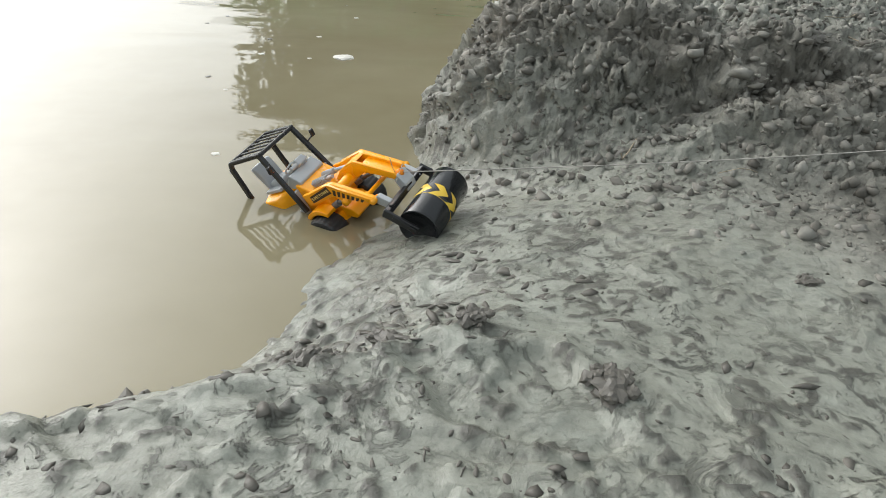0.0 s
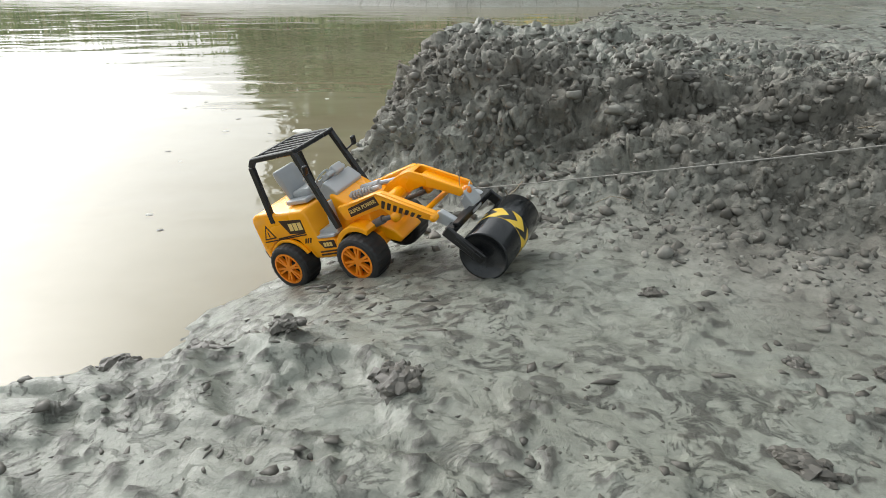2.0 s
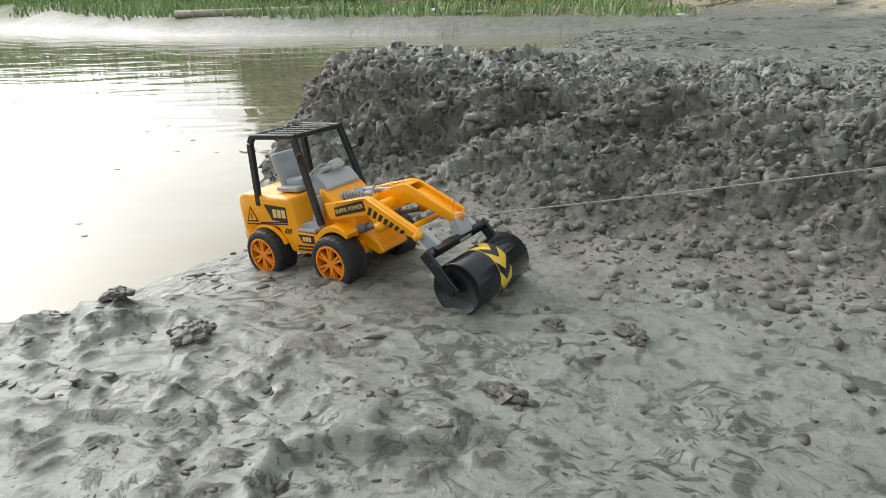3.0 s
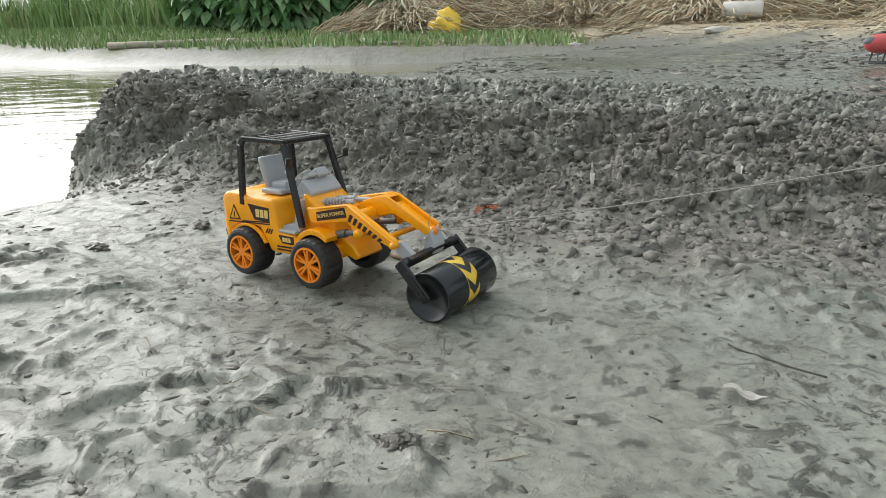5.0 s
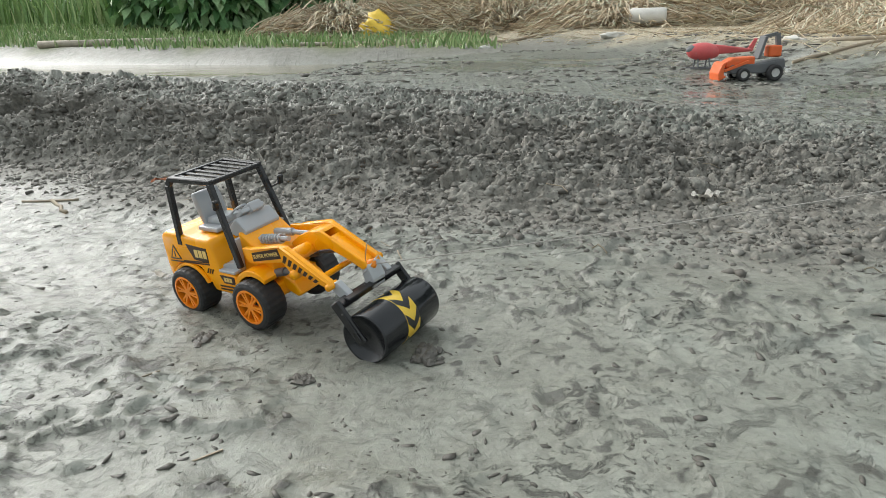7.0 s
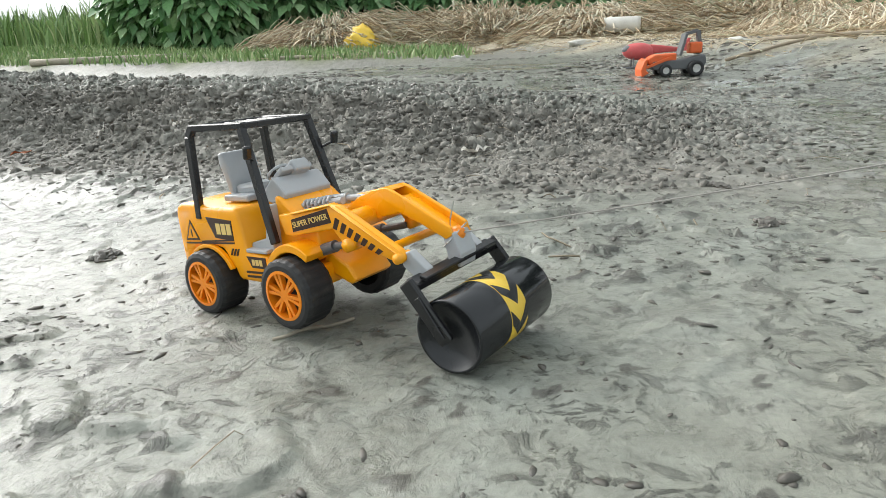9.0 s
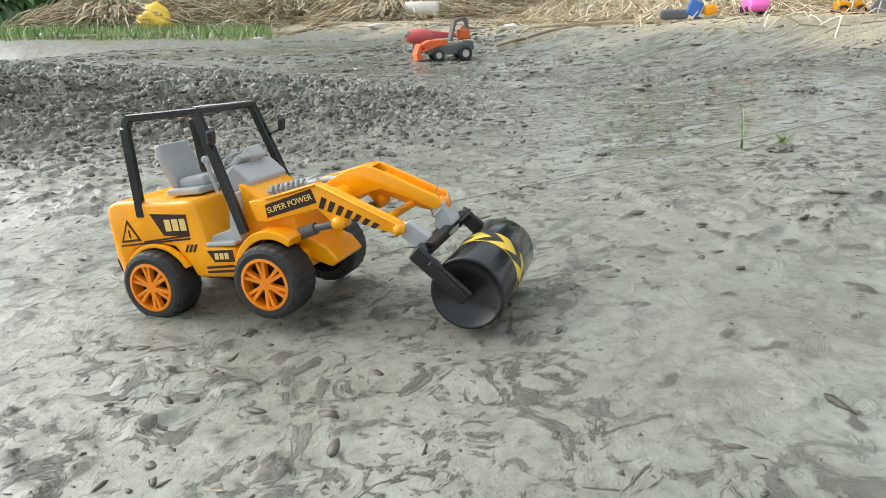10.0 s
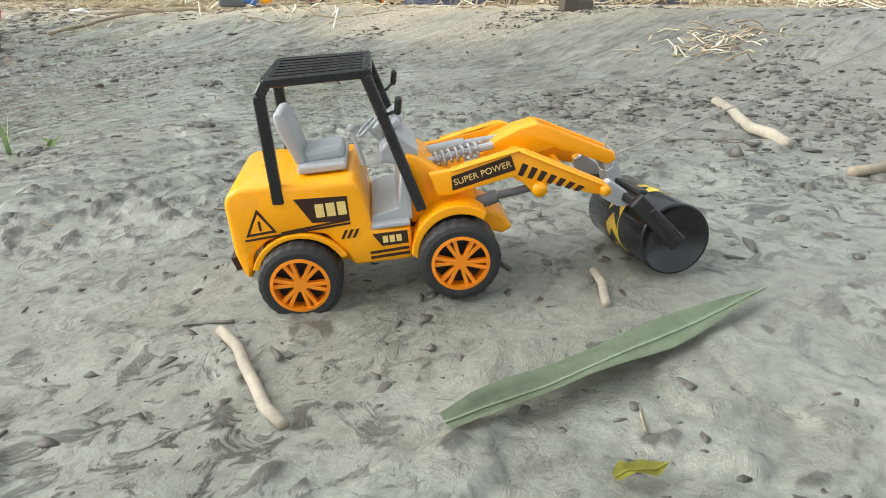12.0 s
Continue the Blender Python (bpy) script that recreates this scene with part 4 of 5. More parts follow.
def soil():
    rng = np.random.default_rng(11)
    n = 130000
    x, y = rng.uniform(-0.25, 2.2, n), rng.uniform(-0.15, 1.2, n)
    _, dry, inside, track = land(x, y)
    toe = np.interp(x, BANK_X, TOE_Y)
    foot = smooth(0.2, 0.0, toe - y) * smooth(2.2, 1.6, x) * (inside < -0.02) * (1 - 0.6 * track)
    keep = rng.random(n) < np.maximum(np.clip(dry * 2, 0, 1) * 0.8 * (1 - 0.85 * smooth(0.0, 0.12, y - np.interp(x, BANK_X, CREST_Y))), foot * 0.5) * smooth(1.3, 0.9, y - 0.35)
    x, y = x[keep][:32000], y[keep][:32000]
    size = 0.0016 + 0.0062 * rng.random(len(x)) ** 3.2
    z, sx, sy, _ = surface(x, y)
    scatter("soil_clods", np.stack([x + sx, y + sy, z - size * 0.1, size, 0.6 + 0.3 * rng.random(len(x)), size], -1), CLOD, "grey brown crumbled soil clods on the bank", "soil")
    # dark crumbs and stand-ins for shaded gaps of torn mud, strewn in drifts on the wet mud
    n = 200000
    x, y = rng.uniform(-0.5, 3.6, n), rng.uniform(-1.45, 1.0, n)
    _, dry, inside, track = land(x, y)
    verge = smooth(0.2, 0.05, np.abs(inside + 0.17)) * smooth(0.72, 0.6, y)
    drift = np.clip(0.2 + 1.1 * fractal(x * 2.6, y * 2.6, 14, 3) + 0.7 * fractal(x * 14, y * 14, 16, 2) + 0.8 * verge, 0.02, 1.5)
    keep = (rng.random(n) < 0.2 * drift * (1 - 0.6 * track)) & (dry < 0.2) & (inside < -0.03)
    x, y = x[keep][:22000], y[keep][:22000]
    size = (0.0006 + 0.0026 * rng.random(len(x)) ** 3) * (1 + 0.7 * verge[keep][:22000])
    z = relief(x, y) + size * 0.02
    scatter("crumbs_and_shade_flecks", np.stack([x, y, z, size, 0.2 + 0.4 * rng.random(len(x)), size], -1), LUMP, "dark wet soil crumbs and shade flecks strewn over the mud", "soil", stretch=1.0)
    # coarser broken soil on the rise before the litter
    n = 60000
    x, y = rng.uniform(2.45, 4.6, n), rng.uniform(-1.45, 0.6, n)
    drift = np.clip(0.1 + 1.0 * fractal(x * 2.2, y * 2.2, 24, 3) + 0.5 * fractal(x * 9, y * 9, 26, 2), 0.02, 1.2) * (1 - pool(x, y)) * smooth(2.4, 2.9, x)
    keep = rng.random(n) < 0.3 * drift
    x, y = x[keep][:9000], y[keep][:9000]
    size = 0.0014 + 0.0065 * rng.random(len(x)) ** 3
    scatter("broken_soil", np.stack([x, y, relief(x, y) + size * 0.02, size, 0.3 + 0.4 * rng.random(len(x)), size], -1), LUMP, "dark broken soil bits on the rising mud", "soil", stretch=0.8)
    # flat torn clumps on the wet flat behind the bank
    n = 60000
    x, y = rng.uniform(0.6, 4.6, n), rng.uniform(-1.0, 5.5, n)
    _, dry, inside, track = land(x, y)
    drift = np.clip(0.3 + 1.1 * fractal(x * 1.3, y * 1.9, 15, 3), 0.02, 1)
    keep = (rng.random(n) < 0.2 * drift) & (inside < -0.05) & ((y > 0.75) | (x > 1.9)) & (track < 0.1)
    x, y = x[keep][:9000], y[keep][:9000]
    size = (0.002 + 0.009 * rng.random(len(x)) ** 3) * np.clip(0.3 + 0.4 * np.hypot(x - 1.7, y + 1), 0.45, 2.0)
    z = relief(x, y) + size * 0.02
    scatter("mud_clumps", np.stack([x, y, z, size, 0.3 + 0.2 * rng.random(len(x)), size], -1), CLOD, "flat torn clumps of wet soil on the flat", "soil", stretch=0.7)


soil()


def mud_lump(x, y, size, seed):
    rr = random.Random(seed)
    bits = [blob(size * 0.75, (0, 0, 0), (1.25, 0.95, 0.45), 0.55, 3, seed)]
    for _ in range(16):
        a, d = rr.random() * 6.283, size * rr.uniform(0.3, 1.35)
        bits.append(blob(size * rr.uniform(0.12, 0.36), (d * math.cos(a), 0.75 * d * math.sin(a), size * 0.22 * (1.3 - d / size)), (1.1, 0.9, 0.7), 0.5, 2, rr.random() * 9))
    ob = part("mud_lump", bits[0], LUMP)
    for bit in bits[1:]:
        part("clod", bit, LUMP, ob)
    ob.matrix_world = pose(x, y, at(x, y), 0, 0, seed * 77)
    return tagged(ob, "dark crumbly wet mud lump on the flat", "mud lump", "mud lumps")


for k, (x, y, size) in enumerate([(-0.004, 0.378, 0.016), (0.228, 0.325, 0.015), (0.198, 0.53, 0.009), (0.33, 0.41, 0.014), (-0.09, 0.438, 0.012), (0.273, 0.433, 0.009), (0.29, 0.815, 0.016), (1.17, -0.27, 0.016),
                                  (1.065, -0.30, 0.011), (1.85, -0.331, 0.014), (1.89, -0.14, 0.013), (1.79, -0.204, 0.012), (1.08, 0.47, 0.016), (1.48, 0.45, 0.016), (-0.2, 0.40, 0.013), (-0.15, 0.43, 0.014),
                                  (2.3, -0.5, 0.017), (2.5, -0.55, 0.018), (2.16, -0.33, 0.012), (0.96, -0.21, 0.012), (0.62, -0.1, 0.013), (2.75, -0.1, 0.02), (2.2, 0.6, 0.02), (1.5, 0.65, 0.02)]):
    mud_lump(x, y, size, k + 1.0)


# ---- plants and far shore ----
def blades(spots, height, width, lean, seed, bend=0.35):
    """Tapered grass blades, bent, as one set of triangles."""
    rng = np.random.default_rng(seed)
    n = len(spots)
    p = np.array(spots)
    a, h = rng.random(n) * 6.283, height * (0.55 + 0.6 * rng.random(n))
    l = lean * rng.random(n) * h
    b = rng.random(n) * 6.283
    side = np.stack([np.cos(a), np.sin(a), 0 * a], -1) * (width * (0.6 + 0.8 * rng.random(n)))[:, None]
    out = np.stack([np.cos(b), np.sin(b), 0 * b], -1)
    up = np.array([0, 0, 1.0])
    mid = p + out * (l * bend)[:, None] + up * (h * 0.55)[:, None]
    tip = p + out * l[:, None] + up * h[:, None]
    co = np.stack([p - side, p + side, mid + side * 0.8, mid - side * 0.8, tip], 1).reshape(-1, 3)
    i = (np.arange(n) * 5)[:, None]
    tris = np.concatenate([i + [0, 1, 2], i + [0, 2, 3], i + [3, 2, 4]])
    return co, tris


def field(name, n, xr, yr, accept, height, width, lean, mat, label, category, seed):
    rng = np.random.default_rng(seed)
    x, y = rng.uniform(*xr, n), rng.uniform(*yr, n)
    ok = accept(x, y, rng.random(n))
    x, y = x[ok], y[ok]
    co, tris = blades(np.stack([x, y, relief(x, y) - 0.01], -1), height, width, lean, seed)
    return raw_mesh(name, co, tris, mat, label, category)


field("reeds", 30000, (-24, 1.5), (11, 24), lambda x, y, r: (y > 12.5 + 0.35 * np.abs(x + 4) * 0.6 + 0.6 * lattice(x * 0.6, y * 0.6, 3)) & (r < 0.8), 0.85, 0.03, 0.5, BLADES, "tall green reeds on the far shore", "reeds", 21)
field("grass", 32000, (-14, 2.2), (5.8, 15), lambda x, y, r: (y - np.interp(x, FAR_X, FAR_Y) > 0.6 + 0.5 * lattice(x, y, 5)) & (r < 0.8), 0.13, 0.010, 0.8, BLADES, "short green grass along the far shore", "grass", 22)


def leaf_mesh(rng, n, spread_, size, droop=0.5):
    """Broad pointed leaves round a middle, each folded along its rib."""
    d = rng.standard_normal((n, 3))
    d /= np.linalg.norm(d, axis=1)[:, None]
    r = rng.random(n) ** 0.45
    p = d * r[:, None] * np.array(spread_)
    out = d + np.array([0, 0, -droop]) + 0.5 * rng.standard_normal((n, 3))
    out /= np.linalg.norm(out, axis=1)[:, None]
    side = np.cross(out, rng.standard_normal((n, 3)) * 0.4 + [0, 0, 1])
    side /= np.linalg.norm(side, axis=1)[:, None] + 1e-9
    nrm = np.cross(side, out)
    s = (size * (0.6 + 0.8 * rng.random(n)))[:, None]
    co = np.stack([p, p + out * s * 0.4 + side * s * 0.3 + nrm * s * 0.08, p + out * s, p + out * s * 0.4 - side * s * 0.3 + nrm * s * 0.08], 1).reshape(-1, 3)
    i = (np.arange(n) * 4)[:, None]
    return co, np.concatenate([i + [0, 1, 2], i + [0, 2, 3]])


def bush(x, y, w, h, seed):
    rng = np.random.default_rng(seed)
    b = thing("bush", pose(x, y, at(x, y)), "dense bush of broad drooping green leaves", "bush", "bushes on the far shore")
    stems = [rod((rng.uniform(-0.3, 0.3) * w, rng.uniform(-0.2, 0.2) * w, 0), (rng.uniform(-0.7, 0.7) * w, rng.uniform(-0.4, 0.4) * w, h * rng.uniform(0.6, 1.0)), 0.02, 0.006, 6) for _ in range(9)]
    part("stems", merge(*stems), BARK, b)
    co, tris = leaf_mesh(rng, 1500, (w, w * 0.6, h * 0.62), 0.26, 1.0)
    co[:, 2] += h * 0.55
    co[:, 2] = np.maximum(co[:, 2], 0.02)
    raw_mesh("leaves", co, tris, LEAVES, "", "", parent=b)


for k, (x, y, w, h) in enumerate([(-2.9, 11.6, 1.0, 1.5), (-1.7, 10.6, 0.9, 1.45), (-0.6, 11.2, 1.0, 1.7), (0.7, 12.2, 1.1, 1.6), (7.2, 9.5, 0.9, 1.0), (9.5, 8.0, 1.0, 1.1), (2.3, 12.0, 1.0, 1.3), (3.9, 11.4, 1.0, 1.2), (5.6, 10.8, 1.0, 1.1), (8.4, 9.2, 1.1, 1.3)]):
    bush(x, y, w, h, 40 + k)


def tree(x, y, h, r, seed):
    rng = np.random.default_rng(seed)
    rr = random.Random(seed)
    t = thing("tree", pose(x, y, at(x, y)), "tall dark green leafy tree behind the straw", "tree", "trees beyond the far shore")
    wood = [rod((0, 0, -0.1), (0.1, 0.05, h * 0.35), 0.16, 0.12, 10), rod((0.1, 0.05, h * 0.34), (0, 0.1, h * 0.8), 0.12, 0.04, 8)]
    centres = []
    for _ in range(16):
        a, z = rr.random() * 6.283, h * rr.uniform(0.35, 0.95)
        d = r * rr.uniform(0.35, 1.0) * (1.15 - abs(z / h - 0.6))
        c = (d * math.cos(a), d * math.sin(a), z)
        wood.append(rod((0.05, 0.05, z * 0.72), c, 0.05, 0.012, 6))
        centres.append(c)
    part("trunk", merge(*wood), BARK, t)
    cos, trs, base = [], [], 0
    for c in centres:
        co, tris = leaf_mesh(rng, 420, (r * 0.42, r * 0.42, r * 0.3), 0.26, 0.5)
        cos.append(co + np.array(c)), trs.append(tris + base)
        base += len(co)
    raw_mesh("crown", np.concatenate(cos), np.concatenate(trs), TREELEAF, "", "", parent=t)


for k, (x, y, h, r) in enumerate([(-2.6, 17.0, 6.5, 2.4), (0.6, 15.5, 8.0, 2.8), (3.6, 16.5, 8.5, 3.0), (7.0, 15.0, 7.5, 2.8), (10.5, 14.0, 8.0, 3.0), (13.5, 10.5, 7.0, 2.8), (15.0, 6.0, 7.5, 2.8), (-6.0, 34.0, 5.0, 2.6)]):
    tree(x, y, h, r, 60 + k)


def far_wood():
    rng = np.random.default_rng(9)
    n = 9000
    a = rng.uniform(radians(15), radians(165), n)
    d = rng.uniform(55, 70, n)
    p = np.stack([d * np.cos(a), d * np.sin(a), 0.2 + rng.random(n) ** 1.5 * (1.8 + 1.2 * lattice(a * 18, a * 0, 6))], -1)
    co, tris = leaf_mesh(rng, n, (0.01, 0.01, 0.01), 1.3)
    raw_mesh("far_woods", (co.reshape(n, 4, 3) + p[:, None]).reshape(-1, 3), tris, TREELEAF, "low dark green woods on the horizon", "woods")


far_wood()


def strands(spots, length, r, tilt, seed, flat=0.15):
    """Crooked thin stalks of three pieces, as triangles."""
    rng = np.random.default_rng(seed)
    n = len(spots)
    p = np.array(spots)
    a, e = rng.random(n) * 6.283, np.abs(rng.normal(flat, tilt, n))
    d = np.stack([np.cos(a) * np.cos(e), np.sin(a) * np.cos(e), np.sin(e)], -1)
    ln = (length * (0.35 + rng.random(n)))[:, None]
    kink = rng.standard_normal((n, 3)) * 0.2
    pts = np.stack([p, p + d * ln * 0.35 + kink * ln * 0.5, p + d * ln * 0.7 + kink * ln * 0.7, p + (d + [0, 0, -0.15]) * ln], 1)
    u = np.cross(d, [0, 0, 1.0])
    u /= np.linalg.norm(u, axis=1)[:, None] + 1e-9
    v = np.cross(u, d)
    rad = (r * (0.5 + rng.random(n)))[:, None, None]
    ring = [np.cos(q) * u[:, None] + np.sin(q) * v[:, None] for q in (0.5, 2.6, 4.7)]
    co = np.stack([pts + g * rad for g in ring], 2).reshape(-1, 3)
    i = (np.arange(n) * 12)[:, None]
    tris = []
    for k in range(3):
        for q in range(3):
            a0, b0 = 3 * k + q, 3 * k + (q + 1) % 3
            tris += [i + [a0, b0, b0 + 3], i + [a0, b0 + 3, a0 + 3]]
    return co, np.concatenate(tris)


def straw_heap(xc, yc, w, d, h, n, seed, length=0.5, r=0.006):
    rng = np.random.default_rng(seed)
    x, y = xc + w * (rng.random(n) - 0.5) * 2, yc + d * (rng.random(n) - 0.5) * 2
    q = np.clip(1 - ((x - xc) / w) ** 2, 0, 1) * np.clip(1 - ((y - yc) / d) ** 2, 0, 1)
    z = relief(x, y) + h * np.sqrt(q) * rng.random(n) ** 0.6
    co, tris = strands(np.stack([x, y, z], -1), length, r, 0.22, seed, 0.05)
    raw_mesh("straw_heap", co, tris, STRAWS, "loose heap of dry brown straw and stalks", "straw")


straw_heap(1.6, 9.6, 2.6, 1.3, 0.5, 5200, 71, 0.34, 0.008)
straw_heap(5.2, 8.2, 2.6, 1.5, 0.4, 5000, 72, 0.3, 0.008)
straw_heap(7.2, 5.2, 2.2, 1.8, 0.25, 3600, 73, 0.3)
straw_heap(5.6, 3.4, 1.6, 1.5, 0.10, 2600, 74, 0.3, 0.004)
straw_heap(5.9, 0.7, 1.0, 1.5, 0.08, 1500, 75, 0.25, 0.003)


def litter_band():
    rng = np.random.default_rng(31)
    n = 9000
    x, y = rng.uniform(-0.5, 6.5, n), rng.uniform(-0.6, 8.5, n)
    q = x + 0.15 * y
    ok = ((q > 3.75 + 0.3 * lattice(x * 2, y * 2, 2)) & (y > 0.5) | (y > 6.4 + 0.4 * lattice(x * 2, y * 2, 4)) & (x > 0)) & (rng.random(n) < 0.45)
    x, y = x[ok][:2600], y[ok][:2600]
    co, tris = strands(np.stack([x, y, relief(x, y) + 0.006], -1), 0.22, 0.003, 0.05, 32, 0.0)
    raw_mesh("straw_litter", co, tris, STRAWS, "scattered dry stalks trodden into the shore", "straw")
    spot = rng.normal((3.87, -0.70), (0.10, 0.07), (90, 2))
    co, tris = strands(np.column_stack([spot, relief(spot[:, 0], spot[:, 1]) + 0.008]), 0.07, 0.0022, 0.15, 34, 0.05)
    raw_mesh("straw_tuft", co, tris, STRAWS, "small tuft of pale curled straw on mud", "straw")
    n = 1500
    x, y = rng.uniform(0.0, 3.4, n), rng.uniform(-1.35, 1.6, n)
    _, dry, inside, track = land(x, y)
    ok = (inside < -0.05) & (track < 0.3)
    x, y = x[ok][:480], y[ok][:480]
    co, tris = strands(np.stack([x, y, relief(x, y) + 0.001], -1), 0.035, 0.0007, 0.03, 33, 0.0)
    raw_mesh("stalk_bits", co, tris, TWIG, "thin dark stalk bits lying on the mud", "stalks")


litter_band()


def stick(a, b, r, label, mat=None, knots=5, seed=1):
    rr = random.Random(seed)
    pts = []
    for k in range(knots + 1):
        f = k / knots
        x, y = a[0] + (b[0] - a[0]) * f + rr.uniform(-1, 1) * r * 0.8, a[1] + (b[1] - a[1]) * f + rr.uniform(-1, 1) * r * 0.8
        pts.append((x, y, max(at(x, y), WATER) + r * 0.7))
    ob = part("stick", tube(pts, r, 8), mat or TWIG, smooth=True)
    return tagged(ob, label, "stick", "sticks on the ground")


stick((2.236, -1.118), (2.207, -1.222), 0.0034, "pale peeled stick lying on the mud", STICKWOOD)
stick((2.44, -1.24), (2.405, -1.27), 0.003, "short pale twig on the mud", STICKWOOD, 3)
stick((3.2, -1.0), (2.95, -1.19), 0.008, "weathered pale stick half in the mud", STICKWOOD)
stick((1.775, -0.972), (1.838, -0.972), 0.0010, "thin dark stalk pressed into the mud", LUMP, 6, 12)
stick((2.245, -1.108), (2.225, -1.085), 0.0013, "dark twig crossing a pale stick", LUMP, 5, 15)
stick((1.395, -0.512), (1.45, -0.486), 0.0014, "thin pale stalk pressed into the mud", STICKWOOD, 6, 16)
stick((0.885, 0.04), (0.935, -0.015), 0.0009, "thin dark twig lying on the mud", LUMP, 6, 17)
stick((2.86, -1.29), (3.05, -1.33), 0.006, "brown dead stalk on the mud")
stick((0.555, 0.335), (0.61, 0.262), 0.003, "brown bent twig at the foot of the bank")
stick((0.50, 0.345), (0.60, 0.33), 0.002, "thin brown twig at the foot of the bank", seed=4)
stick((-3.1, 7.6), (-1.3, 7.75), 0.045, "long pale pole lying at the grass edge", STICKWOOD)
stick((-1.5, 7.5), (-0.9, 7.6), 0.03, "broken pale pole at the grass edge", STICKWOOD, seed=3)
stick((0.1, 6.6), (1.5, 7.2), 0.022, "long straight cane along the far shore", STICKWOOD)
stick((1.7, 6.9), (2.6, 6.9), 0.016, "dry cane along the far shore")
stick((3.6, 3.0), (4.3, 2.5), 0.014, "crooked dead branch on the shore", seed=8)
stick((3.2, 2.6), (3.75, 2.7), 0.010, "grey dead branch on the shore", seed=9)


def flat_leaf(name, a, b, w, mat, label, category, lift=0.012):
    """A long leaf with a rib, curling off the ground."""
    a, b = Vector((*a, 0)), Vector((*b, 0))
    d = (b - a).normalized()
    side = Vector((-d.y, d.x, 0))
    bm = bmesh.new()
    rows = []
    for k in range(13):
        f = k / 12
        c = a + (b - a) * f
        half = w * math.sin(math.pi * min(1, 0.06 + f * 0.94)) ** 0.7 * (1 - 0.35 * f)
        z = at(c.x, c.y) + 0.003 + lift * (0.4 + 0.6 * abs(math.sin(4.2 * f)))
        rows.append([bm.verts.new((*(c + side * half * s).xy, z + abs(s) * half * (0.35 + 0.3 * math.sin(9 * f + s)))) for s in (-1, -0.5, 0, 0.5, 1)])
    for p, q in zip(rows, rows[1:]):
        for i in range(4):
            bm.faces.new((p[i], p[i + 1], q[i + 1], q[i]))
    bmesh.ops.solidify(bm, geom=bm.faces[:], thickness=0.0006)
    ob = part(name, bm, mat, smooth=True)
    rib = []
    for k in range(13):
        c = a + (b - a) * (k / 12)
        rib.append((c.x, c.y, at(c.x, c.y) + 0.0036 + lift * (0.4 + 0.6 * abs(math.sin(4.2 * k / 12)))))
    part("midrib", tube(rib, w * 0.05, 5), mat, ob)
    return tagged(ob, label, category)


FADED = simple("faded_green_leaf", (0.25, 0.3, 0.2), 0.5, scale=40, vary=0.35, relief=0.3, dirt=(0.27, 0.28, 0.23))
YLEAF = simple("yellowing_leaf", (0.35, 0.33, 0.05), 0.5, scale=60, vary=0.3, relief=0.2)
RUST = simple("rust_brown_leaf", (0.38, 0.13, 0.05), 0.7, scale=60, vary=0.3, relief=0.3)
flat_leaf("fallen_leaf", (2.253, -1.282), (2.475, -1.335), 0.0145, FADED, "large faded green leaf curled on the mud", "leaf", 0.004)
flat_leaf("fallen_leaf", (2.072, -1.085), (2.105, -1.117), 0.0045, PALE, "torn pale leaf shred on wet mud", "leaf", 0.003)
flat_leaf("fallen_leaf", (2.275, -1.352), (2.30, -1.362), 0.006, YLEAF, "small yellow leaf on the mud", "leaf", 0.004)
flat_leaf("fallen_leaf", (0.70, 0.395), (0.735, 0.41), 0.010, RUST, "rust brown dead leaf under the bank", "leaf", 0.006)
flat_leaf("fallen_leaf", (1.58, 0.12), (1.63, 0.125), 0.012, PALE, "pale dry leaf lying on the mud", "leaf", 0.006)
flat_leaf("fallen_leaf", (0.862, 0.425), (0.868, 0.455), 0.004, PALE, "pale straw leaf on the bank face", "leaf", 0.004)
flat_leaf("fallen_leaf", (0.850, -0.03), (0.872, -0.05), 0.006, PALE, "white dry leaf on the mud", "leaf", 0.003)
flat_leaf("fallen_leaf", (1.035, 0.37), (1.05, 0.40), 0.006, PALE, "pale dry leaf on the bank face", "leaf", 0.004)


def sprout(x, y, h, n, seed):
    co, tris = blades(np.array([(x + 0.004 * math.cos(k), y + 0.004 * math.sin(k), at(x, y) - 0.002) for k in np.linspace(0, 6, n)]), h, 0.0035, 1.1, seed)
    raw_mesh("sprout", co, tris, BLADES, "small green sprout in wet mud", "sprout", kind="thing").pop("kind", None)


sprout(0.157, 0.14, 0.03, 6, 1)
sprout(0.212, 0.122, 0.025, 5, 2)
sprout(2.28, -0.45, 0.06, 2, 3)
sprout(2.33, -0.47, 0.018, 4, 4)
sprout(-0.43, 0.36, 0.02, 5, 5)


def floater(x, y, r, mat, label):
    ob = part("floating_leaf", blob(r, (0, 0, 0), (1.2, 0.9, 0.18), 0.4, 2, x), mat)
    ob.location = (x, y, WATER + r * 0.05)
    tagged(ob, label, "leaf", "leaves afloat on the pond")


floater(-0.328, 1.47, 0.02, PALE, "pale round leaf floating on the pond")
for k in range(14):
    rr = random.Random(k)
    floater(-0.28 - rr.random() * 0.5, 0.75 + rr.random() * 1.3, 0.003 + 0.004 * rr.random(), PALE if k % 2 else LUMP, "tiny leaf scrap floating on the pond")


